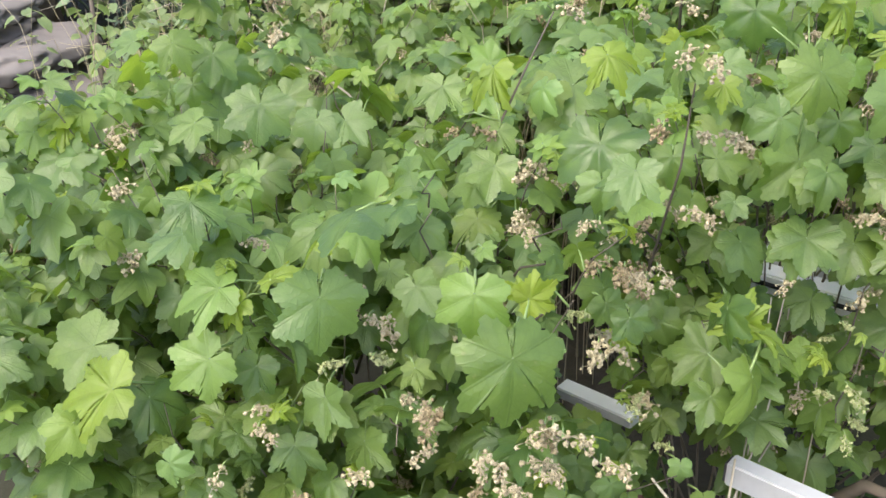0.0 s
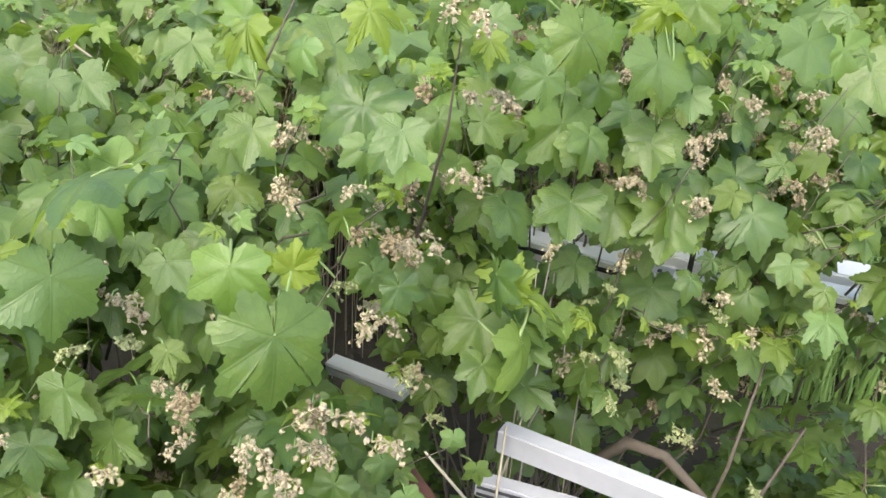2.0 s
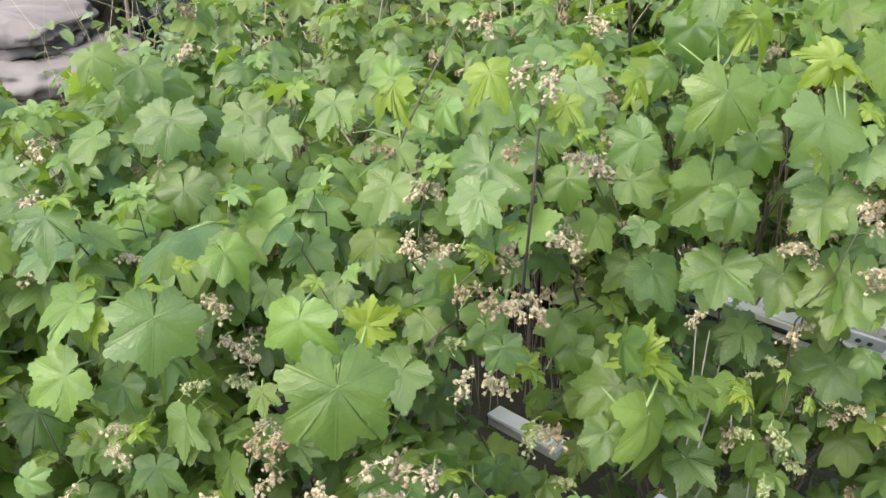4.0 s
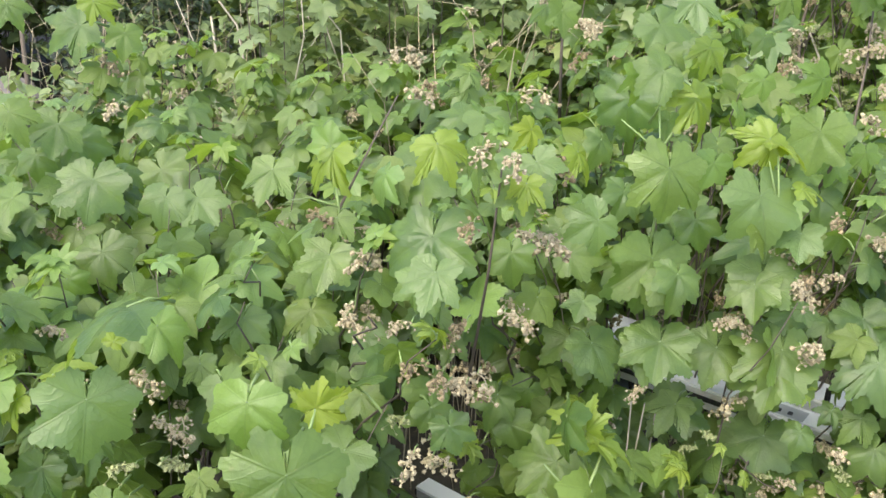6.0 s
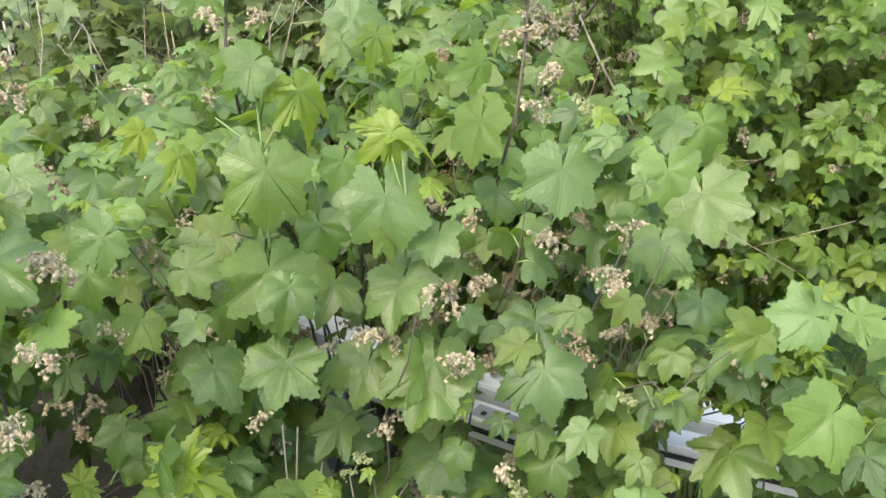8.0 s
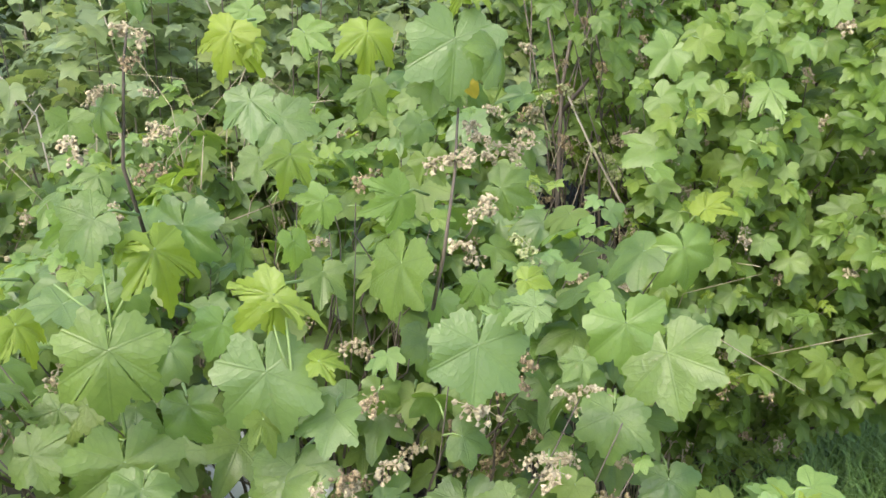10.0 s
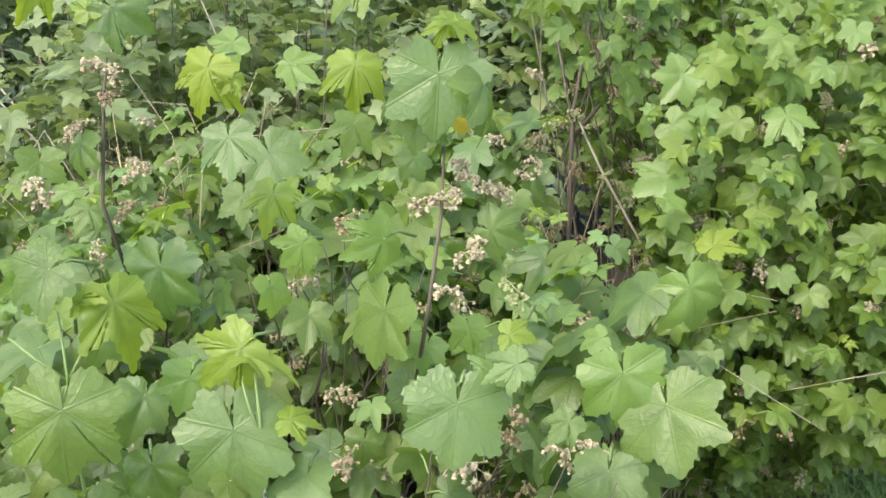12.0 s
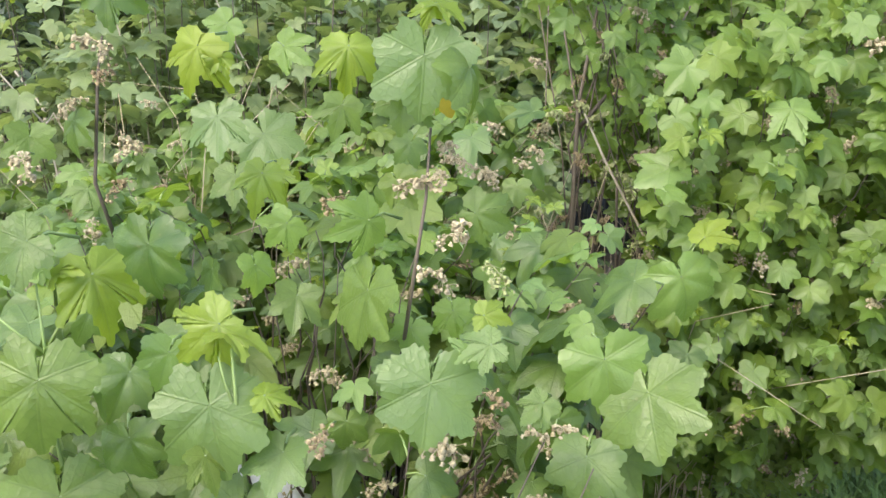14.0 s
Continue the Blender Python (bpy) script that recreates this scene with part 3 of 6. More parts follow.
near_bush.hero((0.055, 0.905, 0.962), (0.36, -0.93, -0.04), (-0.47, -0.22, 0.86), 0.018, FRESH_MESH)
near_bush.hero((-0.463, 1.286, 0.973), (-0.68, -0.34, -0.65), (0.05, -0.91, 0.42), 0.034, FRESH_MESH)
near_bush.hero((-0.461, 1.261, 0.919), (-0.43, -0.67, -0.60), (0.21, -0.72, 0.66), 0.046, FRESH_MESH)
near_bush.hero((-0.226, 1.115, 0.924), (0.85, -0.18, -0.49), (0.05, -0.91, 0.42), 0.030, FRESH_MESH)
near_bush.hero((-0.345, 1.155, 0.907), (-0.68, -0.34, -0.65), (0.05, -0.91, 0.42), 0.027, FRESH_MESH)
near_bush.hero((-0.061, 1.117, 0.908), (0.65, -0.70, -0.30), (-0.35, -0.62, 0.70), 0.033, FRESH_MESH)
near_bush.hero((0.188, 0.966, 0.883), (0.25, -0.40, -0.88), (0.65, -0.61, 0.45), 0.046, LEAF_MESH)
near_bush.hero((-0.488, 1.284, 0.961), (0.82, -0.26, -0.51), (0.38, -0.43, 0.82), 0.050, YOUNG_MESH)
near_bush.hero((-0.491, 1.288, 0.968), (-0.99, -0.05, -0.09), (-0.07, -0.33, 0.94), 0.059, YOUNG_MESH)
near_bush.hero((-0.529, 1.278, 0.948), (-0.87, -0.23, -0.45), (0.00, -0.89, 0.45), 0.043, FRESH_MESH)
near_bush.hero((-0.492, 1.262, 0.918), (0.59, -0.62, -0.52), (-0.19, -0.74, 0.65), 0.051, LEAF_MESH)
near_bush.hero((-0.302, 0.808, 0.862), (-0.99, -0.06, -0.13), (-0.09, -0.40, 0.91), 0.070, YOUNG_MESH)
near_bush.hero((-0.347, 0.810, 0.821), (-0.41, -0.85, -0.34), (0.31, -0.48, 0.82), 0.040, FRESH_MESH)
near_bush.hero((-0.253, 0.792, 0.786), (0.86, -0.23, -0.46), (0.00, -0.89, 0.45), 0.028, FRESH_MESH)
near_bush.raceme(0.232, 0.834, 1.186, 0)
near_bush.raceme(0.241, 0.829, 1.178, 0)
near_bush.raceme(0.275, 0.887, 1.162, 7)
near_bush.raceme(0.267, 0.860, 1.099, 0)
near_bush.raceme(0.277, 0.856, 1.092, 1)
near_bush.raceme(0.104, 1.046, 0.996, 0)
near_bush.raceme(0.113, 1.041, 0.989, 1)
near_bush.raceme(0.149, 1.033, 0.984, 2)
near_bush.raceme(0.098, 1.025, 0.947, 3)
near_bush.raceme(0.095, 1.020, 0.936, 0)
near_bush.raceme(0.165, 0.887, 1.001, 4)
near_bush.raceme(0.247, 0.881, 1.015, 0)
near_bush.raceme(0.214, 0.882, 1.006, 7)
near_bush.raceme(0.195, 0.897, 0.945, 6)
near_bush.raceme(0.200, 0.892, 0.935, 1)
near_bush.raceme(0.227, 0.893, 0.946, 2)
near_bush.raceme(0.170, 0.869, 0.874, 3)
near_bush.raceme(0.159, 0.899, 0.888, 8)
near_bush.raceme(0.051, 1.097, 1.015, 6)
near_bush.raceme(0.216, 0.886, 1.099, 6)
near_bush.raceme(-0.200, 1.237, 1.142, 6)
near_bush.raceme(-0.182, 1.216, 1.102, 1)
near_bush.raceme(-0.214, 1.192, 0.971, 0)
near_bush.raceme(-0.188, 0.939, 0.955, 1)
near_bush.raceme(-0.112, 0.853, 0.944, 3)
near_bush.raceme(-0.058, 0.845, 0.919, 0)
near_bush.raceme(-0.080, 0.847, 0.926, 2)
near_bush.raceme(-0.167, 0.804, 0.820, 0)
near_bush.raceme(-0.172, 0.811, 0.835, 1)
near_bush.raceme(-0.201, 0.783, 0.787, 2)
near_bush.raceme(0.051, 0.720, 0.849, 3)
near_bush.raceme(0.100, 0.723, 0.824, 0)
near_bush.raceme(0.110, 0.728, 0.875, 2)
near_bush.raceme(0.121, 0.741, 0.854, 4)
near_bush.raceme(0.159, 0.749, 0.818, 0)
near_bush.raceme(0.066, 0.707, 0.823, 1)
near_bush.raceme(0.001, 0.738, 0.893, 6)
near_bush.raceme(-0.084, 0.848, 0.865, 8)
near_bush.raceme(0.179, 0.896, 0.951, 6)
near_bush.raceme(0.217, 0.892, 0.936, 1)
near_bush.raceme(0.188, 0.898, 0.848, 3)
near_bush.raceme(-0.135, 0.755, 0.765, 6)
near_bush.raceme(0.258, 0.907, 1.080, 0)
mid_bush.hero((0.423, 1.067, 1.093), (-0.01, -0.45, -0.89), (0.00, -0.89, 0.45), 0.059, LEAF_MESH)
mid_bush.hero((0.534, 1.103, 1.053), (0.19, -0.45, -0.87), (0.00, -0.89, 0.45), 0.061, LEAF_MESH)
mid_bush.hero((0.853, 1.218, 1.034), (0.14, -0.40, -0.91), (0.00, -0.91, 0.41), 0.060, FRESH_MESH)
mid_bush.hero((0.970, 1.441, 1.020), (0.33, -0.32, -0.89), (0.00, -0.94, 0.34), 0.057, FRESH_MESH)
mid_bush.hero((0.695, 1.276, 1.288), (-0.05, -0.40, -0.92), (0.00, -0.92, 0.40), 0.055, LEAF_MESH)
mid_bush.hero((0.732, 1.273, 1.281), (0.47, -0.29, -0.83), (0.78, -0.30, 0.55), 0.048, LEAF_MESH)
mid_bush.hero((0.501, 1.352, 1.217), (0.06, -0.59, -0.81), (-0.01, -0.81, 0.59), 0.047, LEAF_MESH)
mid_bush.hero((0.617, 1.356, 1.227), (-0.27, -0.33, -0.91), (0.00, -0.94, 0.34), 0.035, LEAF_MESH)
mid_bush.hero((0.703, 1.290, 1.327), (-0.99, -0.04, -0.11), (-0.06, -0.59, 0.80), 0.029, YOUNG_MESH)
mid_bush.hero((0.705, 1.290, 1.329), (0.93, -0.12, -0.35), (0.30, -0.31, 0.90), 0.035, YOUNG_MESH)
mid_bush.hero((0.453, 1.115, 1.155), (0.38, -0.36, -0.85), (0.20, -0.85, 0.48), 0.060, YOUNG_MESH)
mid_bush.hero((0.393, 1.123, 1.177), (0.03, -0.34, -0.94), (0.66, -0.70, 0.27), 0.035, FRESH_MESH)
mid_bush.hero((0.425, 1.115, 1.154), (0.50, 0.29, 0.81), (-0.75, -0.31, 0.58), 0.033, YOUNG_MESH)
mid_bush.hero((0.541, 1.124, 1.111), (-0.78, -0.34, -0.52), (-0.25, -0.68, 0.68), 0.052, YOUNG_MESH)
mid_bush.hero((0.545, 1.122, 1.105), (0.99, -0.03, -0.10), (0.10, -0.01, 1.00), 0.048, YOUNG_MESH)
mid_bush.hero((0.493, 1.152, 1.073), (-0.33, -0.32, -0.89), (0.00, -0.94, 0.34), 0.035, FRESH_MESH)
mid_bush.hero((0.573, 1.272, 1.140), (-0.68, -0.25, -0.69), (0.00, -0.94, 0.34), 0.032, FRESH_MESH)
mid_bush.hero((0.545, 1.259, 1.105), (0.27, -0.32, -0.91), (0.61, -0.67, 0.42), 0.031, FRESH_MESH)
mid_bush.hero((0.721, 1.287, 1.049), (0.17, -0.33, -0.93), (0.00, -0.94, 0.34), 0.033, FRESH_MESH)
mid_bush.hero((0.682, 1.281, 1.034), (-0.31, -0.32, -0.90), (0.00, -0.94, 0.34), 0.032, FRESH_MESH)
mid_bush.hero((0.645, 1.252, 1.084), (-0.31, -0.32, -0.90), (-0.73, -0.53, 0.44), 0.055, LEAF_MESH)
mid_bush.hero((0.645, 1.273, 1.143), (-0.79, -0.54, -0.29), (0.36, -0.79, 0.50), 0.042, FRESH_MESH)
mid_bush.hero((0.739, 1.219, 1.038), (-0.93, -0.13, -0.34), (0.00, -0.94, 0.34), 0.028, FRESH_MESH)
mid_bush.hero((0.995, 1.455, 1.061), (0.70, 0.24, 0.67), (-0.56, -0.38, 0.73), 0.042, YOUNG_MESH)
mid_bush.hero((0.902, 1.249, 0.972), (0.45, -0.30, -0.84), (0.70, -0.48, 0.54), 0.048, LEAF_MESH)
mid_bush.hero((0.813, 1.201, 0.985), (-0.36, -0.32, -0.88), (0.00, -0.94, 0.34), 0.036, LEAF_MESH)
mid_bush.hero((0.623, 1.243, 0.957), (-0.13, -0.33, -0.93), (0.00, -0.94, 0.34), 0.031, LEAF_MESH)
mid_bush.hero((0.428, 1.340, 1.094), (-0.09, -0.34, -0.94), (-0.60, -0.73, 0.32), 0.055, LEAF_MESH)
mid_bush.hero((0.485, 1.351, 1.064), (-0.17, -0.33, -0.93), (-0.58, -0.73, 0.37), 0.031, LEAF_MESH)
mid_bush.hero((0.329, 1.457, 1.186), (-0.22, -0.33, -0.92), (-0.65, -0.65, 0.39), 0.042, LEAF_MESH)
mid_bush.hero((0.487, 1.492, 1.282), (-0.70, -0.24, -0.67), (0.00, -0.94, 0.34), 0.030, FRESH_MESH)
mid_bush.hero((0.546, 1.485, 1.260), (0.81, -0.33, -0.48), (-0.13, -0.90, 0.42), 0.036, FRESH_MESH)
mid_bush.hero((0.486, 1.359, 1.281), (-0.37, -0.36, -0.85), (-0.30, -0.80, 0.52), 0.055, YOUNG_MESH)
mid_bush.hero((0.507, 1.356, 1.272), (-0.59, -0.41, -0.70), (0.09, -0.89, 0.45), 0.026, YOUNG_MESH)
mid_bush.hero((0.320, 0.874, 1.110), (-0.82, -0.19, -0.54), (-0.04, -0.92, 0.38), 0.035, LEAF_MESH)
mid_bush.hero((0.415, 1.091, 0.978), (0.02, -0.38, -0.92), (0.55, -0.76, 0.33), 0.061, LEAF_MESH)
mid_bush.hero((0.469, 1.107, 1.022), (0.22, -0.38, -0.90), (-0.04, -0.92, 0.38), 0.038, LEAF_MESH)
mid_bush.hero((0.333, 1.329, 1.203), (0.02, -0.38, -0.92), (0.53, -0.78, 0.34), 0.035, LEAF_MESH)
mid_bush.hero((0.346, 0.954, 0.844), (-0.76, 0.28, 0.59), (0.30, -0.60, 0.74), 0.048, YOUNG_MESH)
mid_bush.hero((0.345, 0.955, 0.847), (0.04, 0.38, 0.92), (-0.30, -0.88, 0.36), 0.042, YOUNG_MESH)
mid_bush.hero((0.348, 0.954, 0.844), (0.87, 0.15, 0.46), (-0.40, -0.31, 0.86), 0.025, YOUNG_MESH)
mid_bush.hero((0.352, 0.950, 0.837), (0.99, -0.09, -0.10), (0.09, -0.13, 0.99), 0.052, YOUNG_MESH)
mid_bush.hero((0.346, 0.953, 0.842), (0.13, -0.38, -0.91), (-0.04, -0.92, 0.38), 0.021, YOUNG_MESH)
mid_bush.hero((0.531, 1.089, 1.017), (0.34, -0.37, -0.86), (0.52, -0.69, 0.50), 0.032, LEAF_MESH)
mid_bush.hero((0.740, 1.288, 1.145), (0.93, -0.17, -0.32), (-0.04, -0.92, 0.38), 0.037, LEAF_MESH)
mid_bush.hero((0.670, 1.301, 1.171), (0.53, -0.34, -0.77), (-0.04, -0.92, 0.38), 0.033, LEAF_MESH)
mid_bush.hero((0.492, 1.135, 0.852), (-0.58, -0.29, -0.76), (-0.50, -0.62, 0.61), 0.027, LEAF_MESH)
mid_bush.hero((0.571, 1.089, 0.879), (0.19, -0.38, -0.90), (0.84, -0.41, 0.35), 0.064, FRESH_MESH)
mid_bush.hero((0.290, 1.180, 1.096), (-0.53, -0.68, -0.50), (0.23, -0.69, 0.69), 0.036, YOUNG_MESH)
mid_bush.hero((0.336, 1.121, 1.090), (0.60, -0.33, -0.73), (0.53, -0.52, 0.67), 0.043, YOUNG_MESH)
mid_bush.hero((0.352, 0.928, 0.791), (0.19, -0.45, -0.87), (0.80, -0.45, 0.41), 0.074, FRESH_MESH)
mid_bush.hero((0.325, 0.961, 0.859), (-0.29, -0.47, -0.83), (-0.78, -0.39, 0.50), 0.049, LEAF_MESH)
mid_bush.hero((0.263, 1.026, 1.012), (0.02, -0.47, -0.88), (0.09, -0.88, 0.47), 0.037, LEAF_MESH)
mid_bush.hero((0.420, 1.080, 0.986), (0.10, -0.46, -0.88), (0.09, -0.88, 0.47), 0.060, LEAF_MESH)
mid_bush.hero((0.302, 1.118, 0.797), (-0.59, -0.37, -0.72), (0.05, -0.91, 0.42), 0.035, FRESH_MESH)
mid_bush.raceme(0.344, 1.126, 0.916, 1)
mid_bush.raceme(0.153, 1.181, 1.136, 0)
mid_bush.raceme(0.166, 1.182, 1.142, 6)
mid_bush.raceme(0.160, 1.196, 1.171, 1)
mid_bush.raceme(0.151, 1.201, 1.179, 2)
mid_bush.raceme(0.575, 1.061, 0.972, 0)
mid_bush.raceme(0.533, 1.107, 0.900, 3)
mid_bush.raceme(0.478, 1.108, 0.885, 1)
mid_bush.raceme(0.712, 1.295, 1.196, 0)
mid_bush.raceme(0.705, 1.291, 1.185, 1)
mid_bush.raceme(0.623, 1.102, 1.032, 6)
mid_bush.raceme(0.726, 1.268, 1.140, 3)
mid_bush.raceme(0.286, 1.165, 1.145, 2)
mid_bush.raceme(0.349, 1.265, 1.203, 0)
mid_bush.raceme(0.416, 1.027, 0.856, 0)
mid_bush.raceme(0.497, 1.052, 0.782, 8)
mid_bush.raceme(0.502, 1.018, 0.716, 8)
mid_bush.raceme(0.618, 1.106, 0.683, 8)
mid_bush.raceme(0.611, 1.101, 0.674, 3)
mid_bush.raceme(0.672, 1.129, 0.715, 0)
mid_bush.raceme(0.688, 1.078, 0.617, 1)
mid_bush.raceme(0.627, 1.044, 0.564, 8)
mid_bush.raceme(0.536, 1.068, 0.627, 8)
mid_bush.raceme(0.521, 1.067, 0.917, 0)
mid_bush.raceme(0.592, 1.062, 0.894, 1)
mid_bush.raceme(0.588, 1.077, 0.961, 6)
mid_bush.raceme(0.696, 1.274, 1.178, 0)
mid_bush.raceme(0.712, 1.321, 1.198, 3)
mid_bush.raceme(0.735, 1.314, 1.179, 4)
mid_bush.raceme(0.728, 1.239, 1.141, 0)
mid_bush.raceme(0.751, 1.250, 1.111, 8)
mid_bush.raceme(0.603, 1.319, 0.968, 0)
mid_bush.raceme(0.612, 1.317, 0.960, 1)
mid_bush.raceme(0.694, 1.247, 1.104, 3)
mid_bush.raceme(0.381, 1.349, 1.289, 0)
mid_bush.raceme(0.342, 1.454, 1.210, 2)
mid_bush.raceme(0.330, 1.453, 1.207, 3)
mid_bush.raceme(0.382, 1.440, 1.172, 0)
mid_bush.raceme(0.394, 1.439, 1.167, 1)
mid_bush.raceme(0.373, 1.464, 1.238, 6)
mid_bush.raceme(0.386, 1.426, 1.131, 7)
mid_bush.raceme(0.309, 1.523, 1.053, 2)
mid_bush.raceme(0.943, 1.286, 0.958, 0)
mid_bush.raceme(0.741, 1.198, 1.012, 6)
mid_bush.raceme(0.743, 1.191, 0.994, 7)
mid_bush.raceme(0.787, 1.187, 0.981, 3)
mid_bush.raceme(0.560, 1.447, 1.033, 0)
mid_bush.raceme(0.621, 1.317, 1.150, 6)
mid_bush.raceme(0.493, 1.433, 0.995, 1)
mid_bush.raceme(0.713, 1.067, 0.915, 6)
mid_bush.raceme(0.724, 1.059, 0.900, 7)
mid_bush.raceme(0.763, 1.088, 0.974, 0)
mid_bush.raceme(0.772, 1.084, 0.966, 1)
mid_bush.raceme(0.339, 1.111, 0.917, 2)
mid_bush.raceme(0.599, 1.105, 0.945, 0)
mid_bush.raceme(0.639, 1.108, 0.958, 3)
mid_bush.raceme(0.523, 1.099, 0.904, 1)
mid_bush.raceme(0.618, 1.082, 0.884, 2)
mid_bush.raceme(0.650, 1.030, 0.773, 3)
mid_bush.raceme(0.506, 1.137, 0.726, 8)
mid_bush.raceme(0.809, 1.188, 0.985, 1)
side_bush.hero((0.924, 0.973, 0.975), (-0.98, 0.14, 0.12), (-0.09, -0.91, 0.40), 0.045, FRESH_MESH)
side_bush.hero((0.938, 0.935, 0.892), (-0.75, -0.40, -0.52), (0.08, -0.85, 0.53), 0.056, FRESH_MESH)
side_bush.hero((0.874, 0.970, 0.958), (-0.94, -0.06, -0.34), (-0.09, -0.91, 0.40), 0.037, LEAF_MESH)
side_bush.hero((0.965, 0.969, 0.976), (0.79, -0.44, -0.43), (-0.21, -0.86, 0.47), 0.038, FRESH_MESH)
side_bush.hero((0.924, 0.981, 0.994), (-0.23, 0.41, 0.88), (0.65, -0.62, 0.45), 0.026, YOUNG_MESH)
side_bush.hero((0.935, 0.981, 0.994), (0.62, 0.27, 0.74), (-0.52, -0.57, 0.63), 0.021, YOUNG_MESH)
red_bush.hero((1.090, 1.993, 1.144), (-0.66, -0.32, -0.68), (0.05, -0.92, 0.38), 0.059, FRESH_MESH)
red_bush.hero((1.065, 1.940, 0.996), (-0.90, -0.15, -0.41), (-0.32, -0.42, 0.85), 0.066, FRESH_MESH)
red_bush.hero((1.241, 1.941, 1.090), (0.14, -0.84, -0.53), (-0.11, -0.54, 0.83), 0.063, FRESH_MESH)
red_bush.raceme(0.850, 2.003, 1.151, 0)
red_bush.raceme(0.895, 1.976, 1.077, 8)
red_bush.raceme(0.851, 1.957, 1.023, 3)
red_bush.raceme(0.865, 1.927, 0.941, 8)
red_bush.raceme(1.057, 1.951, 1.062, 8)
red_bush.raceme(1.118, 1.946, 1.046, 6)
red_bush.raceme(1.246, 1.909, 1.035, 8)
red_bush.raceme(1.288, 1.941, 1.123, 7)
red_bush.raceme(1.236, 1.765, 0.630, 6)
near_bush.raceme(-0.093, 0.907, 0.927, 0)
near_bush.raceme(-0.042, 0.871, 0.902, 2)
near_bush.raceme(-0.056, 0.836, 0.877, 8)
near_bush.raceme(-0.023, 0.810, 0.844, 0)
near_bush.raceme(0.002, 0.806, 0.845, 1)
near_bush.raceme(0.014, 0.785, 0.853, 7)
near_bush.raceme(0.004, 0.767, 0.819, 0)
near_bush.raceme(0.044, 0.742, 0.828, 1)
near_bush.raceme(0.050, 0.730, 0.810, 6)
near_bush.raceme(0.035, 0.721, 0.791, 2)
near_bush.raceme(0.093, 0.766, 0.805, 0)
near_bush.raceme(0.112, 0.799, 0.826, 6)
near_bush.raceme(0.118, 0.778, 0.794, 1)
near_bush.raceme(0.084, 0.749, 0.772, 0)
near_bush.raceme(0.063, 0.738, 0.748, 3)
near_bush.raceme(-0.062, 0.761, 0.789, 0)
near_bush.raceme(-0.112, 0.735, 0.769, 6)
near_bush.raceme(-0.063, 0.720, 0.759, 7)
near_bush.raceme(0.207, 1.021, 0.874, 6)
near_bush.raceme(0.224, 1.062, 0.908, 2)
near_bush.raceme(0.243, 1.036, 0.871, 7)
near_bush.raceme(0.233, 1.027, 0.852, 6)
near_bush.raceme(0.184, 0.970, 0.820, 0)
near_bush.raceme(0.189, 0.957, 0.799, 1)
near_bush.raceme(0.242, 0.962, 0.745, 8)
near_bush.raceme(0.262, 1.052, 0.944, 0)
near_bush.raceme(0.277, 0.951, 0.677, 8)
near_bush.raceme(0.219, 0.837, 0.665, 6)
near_bush.raceme(0.152, 1.175, 0.918, 0)
near_bush.raceme(0.106, 1.192, 0.934, 1)
near_bush.raceme(0.097, 1.110, 0.891, 0)
near_bush.raceme(0.033, 1.320, 0.929, 6)
near_bush.raceme(0.354, 1.274, 0.950, 0)
mid_bush.raceme(0.497, 1.072, 0.750, 8)
mid_bush.raceme(0.665, 1.085, 0.725, 8)
mid_bush.raceme(0.717, 1.062, 0.702, 0)
mid_bush.raceme(0.613, 1.062, 0.709, 0)
mid_bush.raceme(0.589, 1.069, 0.714, 8)
mid_bush.raceme(0.472, 0.998, 0.717, 8)
mid_bush.raceme(0.489, 0.972, 0.678, 8)
mid_bush.raceme(0.662, 1.011, 0.637, 0)
mid_bush.raceme(0.588, 0.969, 0.604, 8)
mid_bush.raceme(0.655, 0.891, 0.592, 8)
mid_bush.raceme(0.593, 1.273, 0.822, 6)
mid_bush.raceme(0.672, 1.247, 0.801, 0)
mid_bush.raceme(0.844, 1.276, 0.804, 1)
mid_bush.raceme(0.725, 1.375, 0.837, 6)
mid_bush.raceme(0.310, 1.218, 0.839, 0)
mid_bush.raceme(0.514, 1.227, 0.806, 0)
mid_bush.raceme(0.428, 1.292, 0.798, 6)
mid_bush.raceme(0.609, 1.165, 0.824, 0)
mid_bush.raceme(0.732, 1.112, 0.871, 6)
mid_bush.raceme(0.787, 1.178, 0.913, 0)
mid_bush.raceme(0.865, 1.210, 0.887, 2)
mid_bush.raceme(0.663, 1.242, 0.889, 0)
mid_bush.raceme(0.602, 1.235, 0.855, 7)
mid_bush.raceme(0.559, 1.275, 0.853, 6)
mid_bush.raceme(0.835, 1.279, 0.907, 0)
mid_bush.raceme(0.770, 1.234, 0.907, 7)
mid_bush.raceme(0.763, 1.299, 0.926, 6)
mid_bush.raceme(0.285, 1.188, 0.814, 1)
mid_bush.raceme(0.240, 2.005, 1.082, 0)
mid_bush.raceme(0.301, 1.971, 1.028, 1)
mid_bush.raceme(0.282, 1.946, 0.966, 6)
mid_bush.raceme(0.771, 1.768, 1.107, 0)
mid_bush.raceme(0.759, 1.694, 1.061, 1)
mid_bush.raceme(0.811, 1.743, 1.064, 2)
mid_bush.raceme(0.804, 1.659, 0.999, 0)
mid_bush.raceme(0.746, 1.599, 0.971, 6)
mid_bush.raceme(0.578, 1.768, 0.920, 6)
mid_bush.raceme(0.623, 1.844, 0.980, 6)
near_bush.hero((0.194, 0.946, 0.703), (0.12, -0.29, -0.85), (0.30, -0.75, 0.60), 0.034, LEAF_MESH)
